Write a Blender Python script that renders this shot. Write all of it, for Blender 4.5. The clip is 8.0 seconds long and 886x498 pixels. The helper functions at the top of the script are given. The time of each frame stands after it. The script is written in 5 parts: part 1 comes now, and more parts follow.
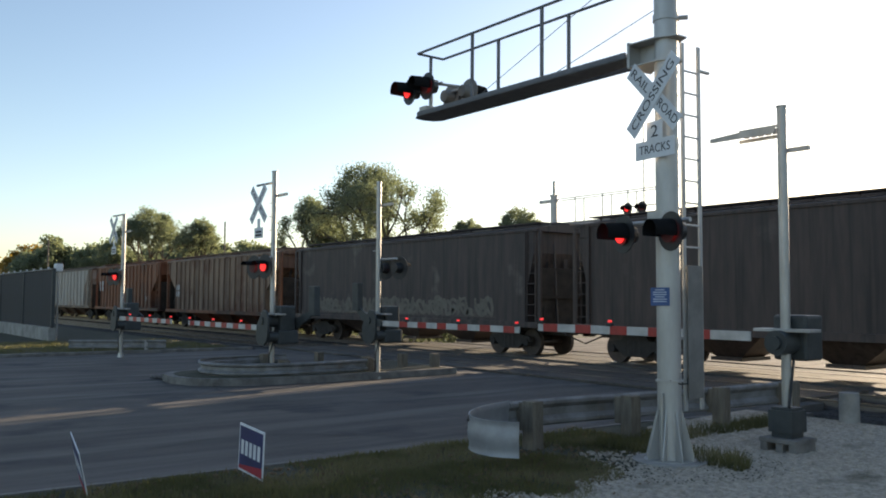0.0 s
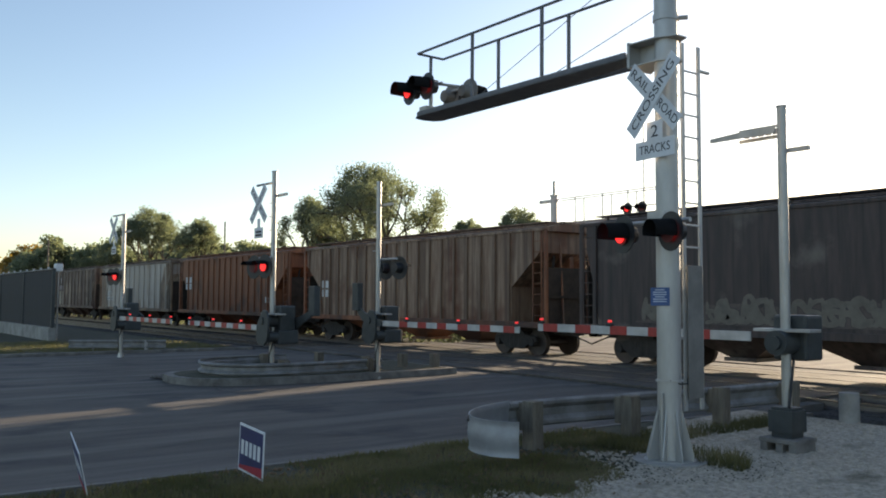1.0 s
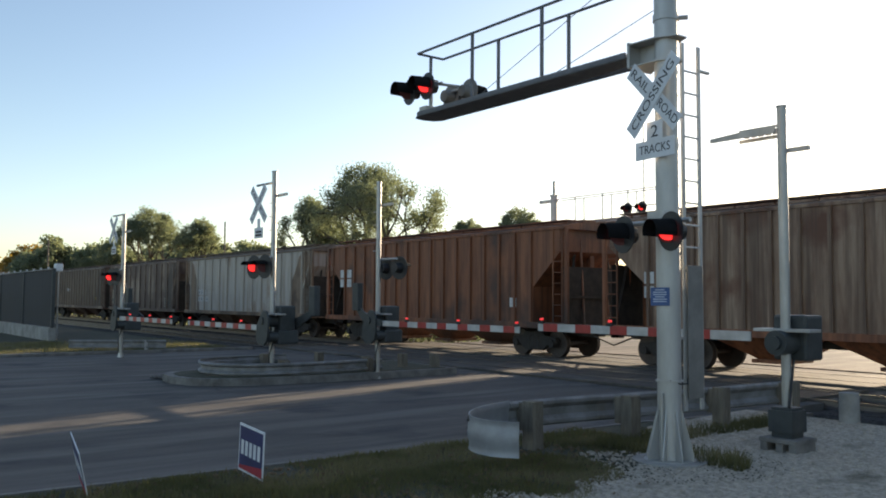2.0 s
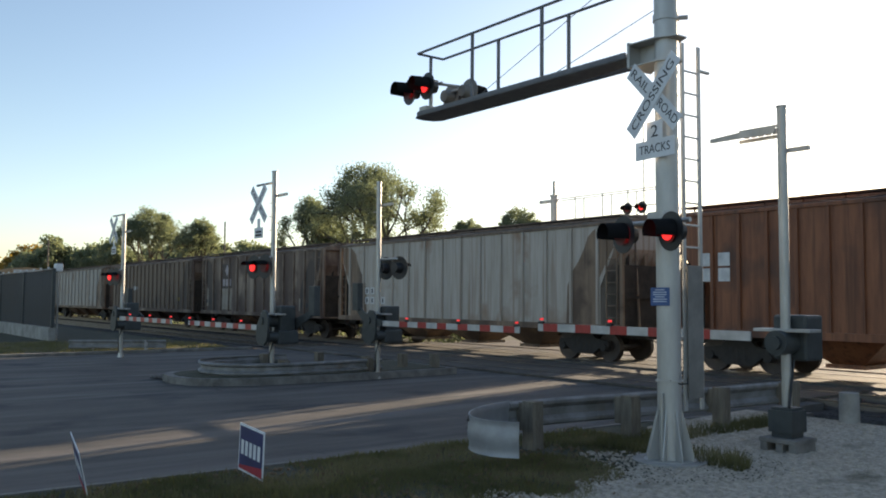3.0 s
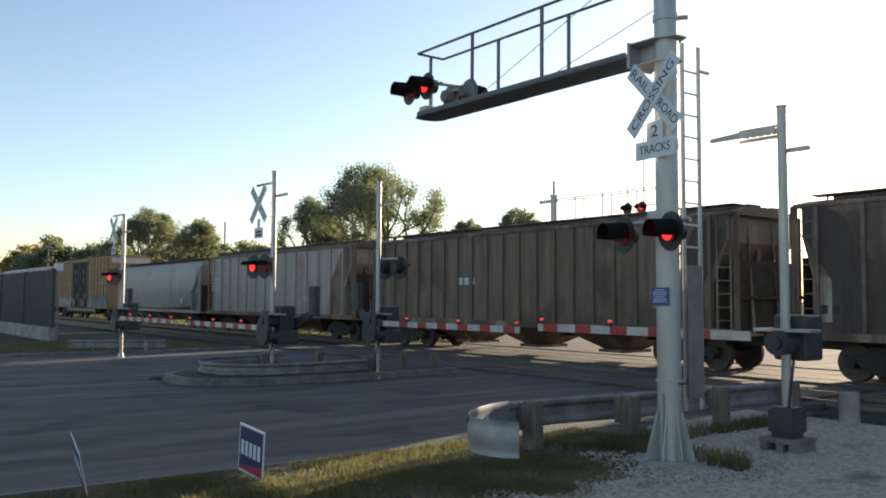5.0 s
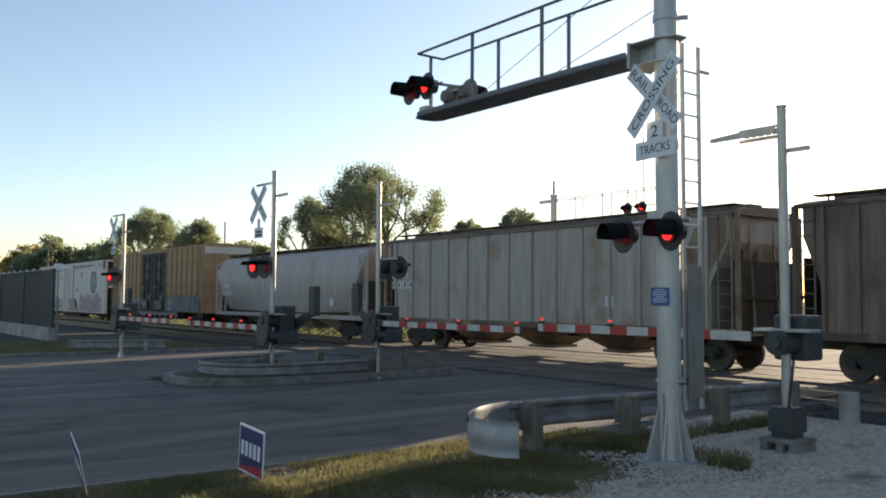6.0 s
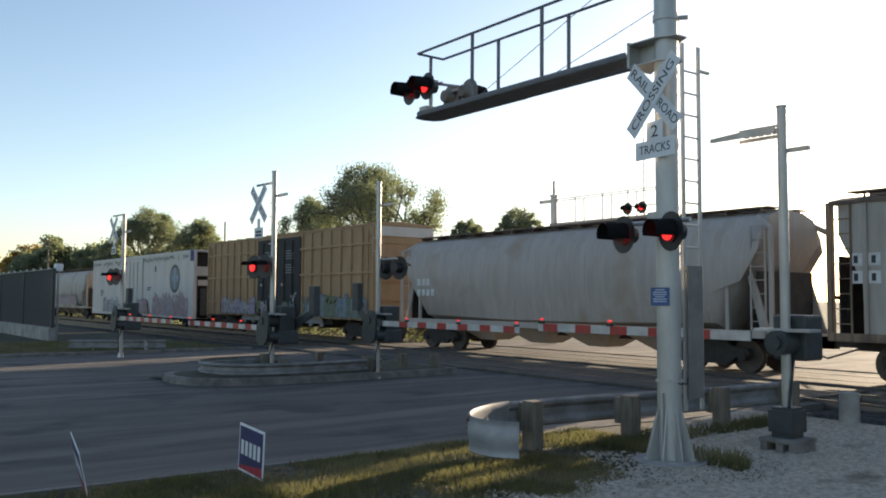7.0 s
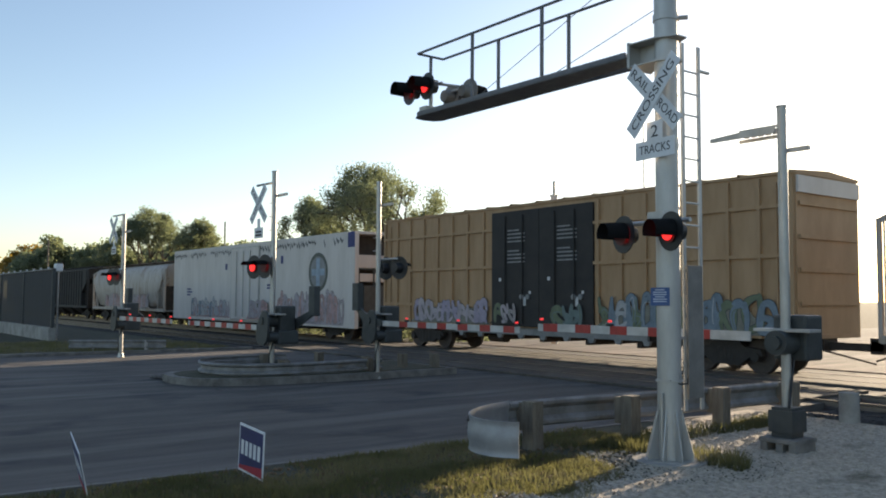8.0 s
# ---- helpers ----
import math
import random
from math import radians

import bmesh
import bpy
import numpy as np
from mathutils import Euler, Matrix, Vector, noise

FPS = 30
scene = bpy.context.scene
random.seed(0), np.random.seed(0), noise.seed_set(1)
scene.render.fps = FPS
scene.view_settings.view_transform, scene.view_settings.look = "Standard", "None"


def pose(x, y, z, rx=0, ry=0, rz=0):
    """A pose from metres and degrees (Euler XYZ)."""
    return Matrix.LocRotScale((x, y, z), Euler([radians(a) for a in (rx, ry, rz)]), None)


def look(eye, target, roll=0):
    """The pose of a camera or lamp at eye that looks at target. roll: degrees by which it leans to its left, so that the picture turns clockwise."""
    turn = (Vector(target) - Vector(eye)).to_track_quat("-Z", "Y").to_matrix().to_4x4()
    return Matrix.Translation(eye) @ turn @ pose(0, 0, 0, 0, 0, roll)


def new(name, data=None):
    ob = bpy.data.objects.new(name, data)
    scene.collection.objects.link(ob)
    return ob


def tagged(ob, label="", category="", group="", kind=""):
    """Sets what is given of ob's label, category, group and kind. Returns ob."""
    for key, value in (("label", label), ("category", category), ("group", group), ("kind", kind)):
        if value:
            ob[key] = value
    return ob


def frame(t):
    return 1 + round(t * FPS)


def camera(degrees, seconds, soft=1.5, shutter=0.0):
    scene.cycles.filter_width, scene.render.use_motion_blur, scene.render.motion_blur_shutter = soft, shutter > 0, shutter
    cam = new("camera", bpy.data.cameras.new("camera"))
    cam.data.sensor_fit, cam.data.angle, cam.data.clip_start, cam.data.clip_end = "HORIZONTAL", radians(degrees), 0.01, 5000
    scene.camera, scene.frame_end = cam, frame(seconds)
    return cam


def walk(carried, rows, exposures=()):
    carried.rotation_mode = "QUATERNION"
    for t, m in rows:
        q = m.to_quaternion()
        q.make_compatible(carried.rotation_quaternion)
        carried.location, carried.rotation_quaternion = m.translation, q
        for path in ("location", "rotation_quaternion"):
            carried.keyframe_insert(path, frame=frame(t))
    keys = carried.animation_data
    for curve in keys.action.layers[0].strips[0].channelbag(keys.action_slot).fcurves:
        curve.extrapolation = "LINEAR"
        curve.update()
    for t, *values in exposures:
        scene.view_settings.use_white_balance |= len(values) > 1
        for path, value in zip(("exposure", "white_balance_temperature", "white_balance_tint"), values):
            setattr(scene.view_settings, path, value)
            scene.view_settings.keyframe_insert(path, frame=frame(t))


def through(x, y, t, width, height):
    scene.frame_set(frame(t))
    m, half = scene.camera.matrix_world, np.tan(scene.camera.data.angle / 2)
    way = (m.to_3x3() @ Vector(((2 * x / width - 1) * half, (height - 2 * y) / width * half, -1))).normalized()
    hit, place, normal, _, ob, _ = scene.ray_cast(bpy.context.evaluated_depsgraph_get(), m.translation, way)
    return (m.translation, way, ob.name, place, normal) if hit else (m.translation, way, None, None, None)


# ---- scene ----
cam = camera(55.2, 8.0, soft=1.9)
EYE = (0.0, 0.0, 1.97)
YAW, PITCH, ROLL = 37.2, 3.36, 0.3
AIM = (-math.cos(radians(YAW)), math.sin(radians(YAW)), 1.97 + math.tan(radians(PITCH)))
VIEW = look(EYE, AIM, ROLL)
walk(cam, [(0, VIEW), (8, VIEW)], exposures=[(0, 1.0, 7200, 13), (8, 1.0, 7200, 13)])

# ---- light ----
SUN_EL = 12.0
SUN_DIR = Vector((-0.233, 0.972, 0)).normalized()
world = bpy.data.worlds.new("sky_world")
scene.world = world
world.use_nodes = True
wn = world.node_tree.nodes
sky = wn.new("ShaderNodeTexSky")
sky.sky_type = "NISHITA"
sky.sun_disc = False
sky.sun_elevation = radians(SUN_EL)
sky.sun_rotation = math.atan2(SUN_DIR.x, SUN_DIR.y)
sky.air_density, sky.dust_density, sky.ozone_density = 0.9, 0.75, 1.9
bg = wn["Background"]
bg.inputs["Strength"].default_value = 0.13
world.node_tree.links.new(sky.outputs[0], bg.inputs[0])
sun_data = bpy.data.lights.new("sun", "SUN")
sun_data.energy, sun_data.angle, sun_data.color = 5.0, radians(0.6), (1.0, 0.86, 0.66)
sun = new("sun", sun_data)
sun_to = SUN_DIR * math.cos(radians(SUN_EL)) + Vector((0, 0, math.sin(radians(SUN_EL))))
sun.matrix_world = look(sun_to * 60, (0, 0, 0))


# ---- materials ----
def mat(name, base, rough=0.7, metal=0.0, dark=None, scale=3.0, bump=0.0, bump_scale=40.0, stretch=(1, 1, 1),
        spots=None, spot_at=0.62, spot_scale=1.2, vary=0.0, streaks=None, streak_at=0.56, streak_map=(7, 7, 0.22)):
    """Principled surface: base colour drifting towards dark, optional stains of a third colour, fine relief."""
    m = bpy.data.materials.new(name)
    m.use_nodes = True
    nt = m.node_tree
    n, l = nt.nodes, nt.links
    p = n["Principled BSDF"]
    p.inputs["Roughness"].default_value, p.inputs["Metallic"].default_value = rough, metal
    co = n.new("ShaderNodeTexCoord")
    mp = n.new("ShaderNodeMapping")
    mp.inputs["Scale"].default_value = stretch
    l.new(co.outputs["Object"], mp.inputs[0])
    info = n.new("ShaderNodeObjectInfo")
    dark = dark or tuple(c * 0.7 for c in base)
    nz = n.new("ShaderNodeTexNoise")
    nz.inputs["Scale"].default_value, nz.inputs["Detail"].default_value = scale, 8
    nz.inputs["Roughness"].default_value = 0.65
    l.new(mp.outputs[0], nz.inputs["Vector"])
    ramp = n.new("ShaderNodeValToRGB")
    ramp.color_ramp.elements[0].position, ramp.color_ramp.elements[1].position = 0.35, 0.62
    ramp.color_ramp.elements[0].color, ramp.color_ramp.elements[1].color = (*dark, 1), (*base, 1)
    l.new(nz.outputs[0], ramp.inputs[0])
    out = ramp.outputs[0]
    if spots:
        n2 = n.new("ShaderNodeTexNoise")
        n2.inputs["Scale"].default_value, n2.inputs["Detail"].default_value = spot_scale, 5
        l.new(co.outputs["Object"], n2.inputs["Vector"])
        r2 = n.new("ShaderNodeMapRange")
        r2.inputs[1].default_value, r2.inputs[2].default_value = spot_at - 0.06, spot_at + 0.06
        l.new(n2.outputs[0], r2.inputs[0])
        mx = n.new("ShaderNodeMix")
        mx.data_type = "RGBA"
        l.new(r2.outputs[0], mx.inputs[0])
        l.new(out, mx.inputs[6])
        mx.inputs[7].default_value = (*spots, 1)
        out = mx.outputs[2]
    if streaks:
        m3 = n.new("ShaderNodeMapping")
        m3.inputs["Scale"].default_value = streak_map
        l.new(co.outputs["Object"], m3.inputs[0])
        n3 = n.new("ShaderNodeTexNoise")
        n3.inputs["Scale"].default_value, n3.inputs["Detail"].default_value = 1.0, 6
        l.new(m3.outputs[0], n3.inputs["Vector"])
        r4 = n.new("ShaderNodeMapRange")
        r4.inputs[1].default_value, r4.inputs[2].default_value = streak_at - 0.04, streak_at + 0.14
        r4.inputs[4].default_value = 0.85
        l.new(n3.outputs[0], r4.inputs[0])
        m4 = n.new("ShaderNodeMix")
        m4.data_type = "RGBA"
        l.new(r4.outputs[0], m4.inputs[0])
        l.new(out, m4.inputs[6])
        m4.inputs[7].default_value = (*streaks, 1)
        out = m4.outputs[2]
    if vary:
        hs = n.new("ShaderNodeHueSaturation")
        r3 = n.new("ShaderNodeMapRange")
        r3.inputs[3].default_value, r3.inputs[4].default_value = 1 - vary, 1 + vary
        l.new(info.outputs["Random"], r3.inputs[0])
        l.new(r3.outputs[0], hs.inputs["Value"])
        l.new(out, hs.inputs["Color"])
        out = hs.outputs[0]
    l.new(out, p.inputs["Base Color"])
    if bump:
        nb = n.new("ShaderNodeTexNoise")
        nb.inputs["Scale"].default_value, nb.inputs["Detail"].default_value = bump_scale, 6
        l.new(co.outputs["Object"], nb.inputs["Vector"])
        b = n.new("ShaderNodeBump")
        b.inputs["Strength"].default_value, b.inputs["Distance"].default_value = bump, 0.02
        l.new(nb.outputs[0], b.inputs["Height"])
        l.new(b.outputs[0], p.inputs["Normal"])
    return m


def glow(name, color, strength):
    m = bpy.data.materials.new(name)
    m.use_nodes = True
    p = m.node_tree.nodes["Principled BSDF"]
    p.inputs["Base Color"].default_value = (*color, 1)
    p.inputs["Emission Color"].default_value = (*color, 1)
    p.inputs["Emission Strength"].default_value = strength
    return m


ASPHALT = mat("asphalt", (0.103, 0.09, 0.079), 0.85, dark=(0.046, 0.042, 0.039), scale=0.7, bump=0.5, bump_scale=60,
              stretch=(2.2, 0.35, 1), spots=(0.03, 0.03, 0.032), spot_at=0.62, spot_scale=0.6,
              streaks=(0.145, 0.13, 0.118), streak_at=0.54, streak_map=(1.5, 0.14, 1))
TAR = mat("crack_tar", (0.025, 0.024, 0.023), 0.7, scale=8)
CONCRETE = mat("concrete", (0.36, 0.34, 0.31), 0.85, dark=(0.2, 0.19, 0.17), scale=1.5, bump=0.4)
OLD_CONCRETE = mat("aged_kerb_concrete", (0.22, 0.205, 0.185), 0.9, dark=(0.11, 0.1, 0.09), scale=2.5, bump=0.6)
GRAVEL = mat("gravel", (0.52, 0.44, 0.35), 0.9, dark=(0.27, 0.23, 0.18), scale=14, bump=1.0, bump_scale=45, spots=(0.16, 0.14, 0.1), spot_at=0.68, spot_scale=0.9)
SOIL = mat("soil", (0.075, 0.068, 0.042), 0.95, dark=(0.04, 0.042, 0.022), scale=2.0, bump=1.0, bump_scale=18)
BALLAST = mat("ballast", (0.055, 0.047, 0.042), 0.95, dark=(0.026, 0.023, 0.021), scale=12, bump=1.0, bump_scale=25)
BEAM = mat("weathered_guard_rail_steel", (0.27, 0.265, 0.26), 0.62, 0.3, dark=(0.17, 0.16, 0.15), scale=3, spots=(0.2, 0.16, 0.13), spot_at=0.68, spot_scale=2)
NOSE = mat("pale_galvanised_terminal", (0.32, 0.33, 0.345), 0.5, 0.35, dark=(0.24, 0.24, 0.25), scale=3, spots=(0.3, 0.27, 0.24), spot_at=0.72, spot_scale=3)
RAIL = mat("rail_steel", (0.15, 0.125, 0.11), 0.38, 0.6, scale=4)
TIE = mat("creosoted_timber", (0.05, 0.04, 0.033), 0.9, scale=5, stretch=(1, 6, 1), vary=0.25)
PLANK = mat("crossing_panel_concrete", (0.105, 0.09, 0.075), 0.85, dark=(0.05, 0.044, 0.038), scale=2, bump=0.4, vary=0.2)
GALV = mat("galvanised_steel", (0.5, 0.49, 0.47), 0.48, 0.5, dark=(0.38, 0.37, 0.35), scale=3, stretch=(1, 1, 0.3), spots=(0.3, 0.26, 0.22), spot_at=0.7)
ALU = mat("brushed_aluminium", (0.46, 0.45, 0.43), 0.45, 0.6, dark=(0.34, 0.33, 0.31), scale=4, stretch=(1, 1, 0.3))
GRATING = mat("dark_steel_grating", (0.27, 0.265, 0.26), 0.6, 0.3, scale=6)
RAILING = mat("dull_steel_railing", (0.17, 0.17, 0.18), 0.55, 0.3, dark=(0.12, 0.12, 0.125), scale=4)
HOOD = mat("matt_black_hood", (0.012, 0.012, 0.013), 1.0, dark=(0.008, 0.008, 0.008), scale=5)
HOOD.node_tree.nodes["Principled BSDF"].inputs["Specular IOR Level"].default_value = 0.15
BLACK = mat("black_lamp_housing", (0.018, 0.018, 0.02), 0.5, dark=(0.012, 0.012, 0.012), scale=5)
GUARD = mat("dull_guard_plate", (0.24, 0.225, 0.205), 0.6, 0.2, dark=(0.17, 0.16, 0.145), scale=3)
GREY_BOX = mat("grey_gate_mechanism", (0.06, 0.066, 0.066), 0.55, 0.2, scale=4)
SIGN_WHITE = mat("white_sign_sheeting", (0.72, 0.73, 0.74), 0.5, dark=(0.6, 0.61, 0.62), scale=3)
INK = mat("black_sign_ink", (0.03, 0.03, 0.035), 0.6, scale=5)
BLUE = mat("blue_sign_sheeting", (0.05, 0.11, 0.28), 0.5, scale=4)
PALE_INK = mat("pale_sign_ink", (0.6, 0.65, 0.75), 0.6, scale=4)
NAVY = mat("navy_printed_plastic", (0.025, 0.03, 0.11), 0.5, scale=4)
RED_PRINT = mat("red_printed_plastic", (0.4, 0.03, 0.05), 0.5, scale=4)
WOOD = mat("weathered_timber_post", (0.2, 0.17, 0.13), 0.9, dark=(0.11, 0.09, 0.07), scale=4, stretch=(3, 3, 0.5), bump=0.5)
RED_TAPE = mat("red_reflective_tape", (0.38, 0.03, 0.025), 0.4, scale=3)
WHITE_TAPE = mat("white_reflective_tape", (0.52, 0.51, 0.49), 0.4, scale=3)
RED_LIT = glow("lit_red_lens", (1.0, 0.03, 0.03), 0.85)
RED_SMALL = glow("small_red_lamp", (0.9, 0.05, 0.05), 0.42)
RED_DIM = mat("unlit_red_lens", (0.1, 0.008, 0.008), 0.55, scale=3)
BARK = mat("bark", (0.1, 0.08, 0.06), 0.95, dark=(0.05, 0.04, 0.03), scale=4, stretch=(3, 3, 0.6), bump=0.8)
TRUCK = mat("grimy_cast_steel", (0.05, 0.043, 0.038), 0.8, 0.2, scale=4)
WHEEL = mat("worn_wheel_steel", (0.1, 0.08, 0.07), 0.6, 0.6, scale=4)


LITTER = mat("dead_leaf_litter", (0.2, 0.13, 0.07), 0.9, dark=(0.1, 0.065, 0.035), scale=6)
# Colour of grimy steel that also stands in for shade at the car ends
GRIME_SHADE = mat("dark_grime_and_shade", (0.055, 0.042, 0.034), 0.85, 0.1, dark=(0.03, 0.025, 0.02), scale=3)


def leaf_mat(name, base, dark, through=0.5, scale=0.5, spots=None):
    m = mat(name, base, 0.6, dark=dark, scale=scale, spots=spots, spot_at=0.54, spot_scale=1.0)
    p = m.node_tree.nodes["Principled BSDF"]
    p.inputs["Transmission Weight"].default_value = 0.0
    nt = m.node_tree
    tr = nt.nodes.new("ShaderNodeBsdfTranslucent")
    tr.inputs[0].default_value = (base[0] * 1.5, base[1] * 1.6, base[2] * 1.2, 1)
    ad = nt.nodes.new("ShaderNodeMixShader")
    ad.inputs[0].default_value = through
    nt.links.new(p.outputs[0], ad.inputs[1])
    nt.links.new(tr.outputs[0], ad.inputs[2])
    nt.links.new(ad.outputs[0], nt.nodes["Material Output"].inputs[0])
    return m


GRASS = leaf_mat("grass_blades", (0.115, 0.105, 0.052), (0.055, 0.058, 0.029), 0.58, 1.6, (0.27, 0.215, 0.135))
LEAF = leaf_mat("green_leaves", (0.17, 0.185, 0.125), (0.1, 0.115, 0.08))
LEAF_AUTUMN = leaf_mat("autumn_leaves", (0.28, 0.17, 0.04), (0.16, 0.12, 0.03))


# ---- mesh tools ----
def box(bm, x0, x1, y0, y1, z0, z1):
    v = [bm.verts.new((x, y, z)) for z in (z0, z1) for y in (y0, y1) for x in (x0, x1)]
    for f in ((0, 2, 3, 1), (4, 5, 7, 6), (0, 1, 5, 4), (2, 6, 7, 3), (0, 4, 6, 2), (1, 3, 7, 5)):
        bm.faces.new([v[i] for i in f])
    return v


def tube(bm, p, q, r, n=10, r2=None):
    p, q = Vector(p), Vector(q)
    a = (q - p).normalized()
    u = a.orthogonal().normalized()
    w = a.cross(u)
    r2 = r if r2 is None else r2
    rings = []
    for c, rad in ((p, r), (q, r2)):
        rings.append([bm.verts.new(c + (u * math.cos(2 * math.pi * i / n) + w * math.sin(2 * math.pi * i / n)) * rad) for i in range(n)])
    for i in range(n):
        bm.faces.new((rings[0][i], rings[0][(i + 1) % n], rings[1][(i + 1) % n], rings[1][i]))
    bm.faces.new(rings[0][::-1])
    bm.faces.new(rings[1])


def sweep(bm, sections, closed=True, caps=True):
    """Skin a row of equal-length point loops."""
    rows = [[bm.verts.new(p) for p in s] for s in sections]
    n = len(rows[0])
    for a, b in zip(rows, rows[1:]):
        for i in range(n if closed else n - 1):
            bm.faces.new((a[i], a[(i + 1) % n], b[(i + 1) % n], b[i]))
    if caps and closed:
        bm.faces.new(rows[0][::-1])
        bm.faces.new(rows[-1])


def slab_xz(bm, pts, y0, y1):
    sweep(bm, [[(x, y0, z) for x, z in pts], [(x, y1, z) for x, z in pts]])


def slab_xy(bm, pts, z0, z1):
    sweep(bm, [[(x, y, z0) for x, y in pts], [(x, y, z1) for x, y in pts]])


def finish(bm, smooth=False, bevel=0.0):
    if bevel:
        bmesh.ops.bevel(bm, geom=bm.edges[:], offset=bevel, segments=2, profile=0.6, affect="EDGES")
    bmesh.ops.recalc_face_normals(bm, faces=bm.faces[:])
    if smooth:
        for f in bm.faces:
            f.smooth = True


def mesh_of(name, bm, material, smooth=False, bevel=0.0):
    finish(bm, smooth, bevel)
    me = bpy.data.meshes.new(name)
    bm.to_mesh(me)
    bm.free()
    me.materials.append(material)
    if smooth:
        me.set_sharp_from_angle(angle=radians(40))
    return me


def part(name, bm, material, parent, label="", smooth=False, bevel=0.0):
    ob = new(name, mesh_of(name, bm, material, smooth, bevel))
    ob.parent = parent
    if label:
        ob["label"] = label
    return ob


def piece(name, me, parent, m):
    ob = new(name, me)
    ob.parent = parent
    ob.matrix_basis = m
    return ob


def thing(name, label, category, group="", at=None):
    ob = new(name)
    ob.empty_display_size = 0.2
    if at is not None:
        ob.matrix_basis = at
    return tagged(ob, label, category, group)


def B():
    return bmesh.new()


def words(name, text, size, material, parent, m, label="", width=None):
    """Raised lettering with the built-in font, as a mesh."""
    cu = bpy.data.curves.new(name, "FONT")
    cu.body, cu.size, cu.align_x, cu.align_y, cu.extrude = text, size, "CENTER", "CENTER", 0.0015
    tmp = new(name + "_tmp", cu)
    me = bpy.data.meshes.new_from_object(tmp.evaluated_get(bpy.context.evaluated_depsgraph_get()))
    bpy.data.objects.remove(tmp)
    bpy.data.curves.remove(cu)
    xs = [v.co.x for v in me.vertices]
    if width and xs:
        k = width / (max(xs) - min(xs))
        for v in me.vertices:
            v.co.x *= k
    me.materials.clear()
    me.materials.append(material)
    ob = piece(name, me, parent, m)
    if label:
        ob["label"] = label
    return ob


# a plate that faces -y: its own x to the right, y up
FACE_S = Euler((radians(90), 0, 0)).to_matrix().to_4x4()


def at(x, y, z, rz=0.0):
    return pose(x, y, z, 0, 0, rz)


# ---- ground, road, verge ----
def structure(name, bm, material, label, smooth=False):
    ob = new(name, mesh_of(name, bm, material, smooth))
    return tagged(ob, label, name.replace("_", " "), kind="structure")


def build_ground():
    bm = B()
    slab_xy(bm, [(-1500, -1500), (1500, -1500), (1500, 1500), (-1500, 1500)], -0.6, -0.3)
    structure("ground", bm, SOIL, "dry grassy soil that reaches the horizon")
    edge = [(-9.42, -60), (-9.42, 1.5), (-9.3, 4.0), (-9.2, 6.5), (-9.1, 9.0), (-9.06, 10.8), (-8.8, 12.4), (-8.4, 13.8)]
    bm = B()
    slab_xy(bm, [(-31.0, -120), (-8.2, -120), (-8.2, 14.6), (-31.0, 14.6)], -0.5, -0.04)
    slab_xy(bm, [(-31.0, 24.2), (-9.45, 24.2), (-9.45, 160), (-31.0, 160)], -0.5, -0.04)
    structure("road", bm, ASPHALT, "worn dark asphalt road with tyre tracks")
    # verge at the near roadside, ground to the kerb line
    bm = B()
    for (xa, ya), (xb, yb) in zip(edge, edge[1:]):
        slab_xy(bm, [(xa, ya), (60, ya), (60, yb), (xb, yb)], -0.5, 0.0)
    structure("verge", bm, SOIL, "rough grassy verge beside the road")
    bm = B()
    sweep(bm, [[(x - 0.07, y, -0.4), (x + 0.04, y, -0.4), (x + 0.04, y, 0.015), (x - 0.05, y, 0.015)] for x, y in edge])
    structure("kerb_near", bm, OLD_CONCRETE, "aged concrete kerb along the verge")
    bm = B()
    slab_xy(bm, [(-120, -60), (-31.2, -60), (-31.2, 13.8), (-120, 13.8)], -0.5, 0.02)
    structure("verge_far", bm, SOIL, "grassy verge across the road")
    bm = B()
    slab_xy(bm, [(-31.25, -60), (-30.98, -60), (-30.98, 14.2), (-31.25, 14.2)], -0.5, 0.06)
    structure("kerb_far", bm, OLD_CONCRETE, "concrete kerb of the far roadside")
    # gravel yard
    bm = B()
    pts = [(-7.0, 4.6), (-6.1, 6.0), (-6.3, 7.3), (-7.3, 9.0), (-8.6, 10.5), (-8.9, 13.6), (14, 13.6), (14, 2.0), (-5.0, 2.0), (-6.2, 3.4)]
    slab_xy(bm, pts, -0.4, 0.02)
    structure("gravel_yard", bm, GRAVEL, "pale crushed gravel beside the crossing mast")


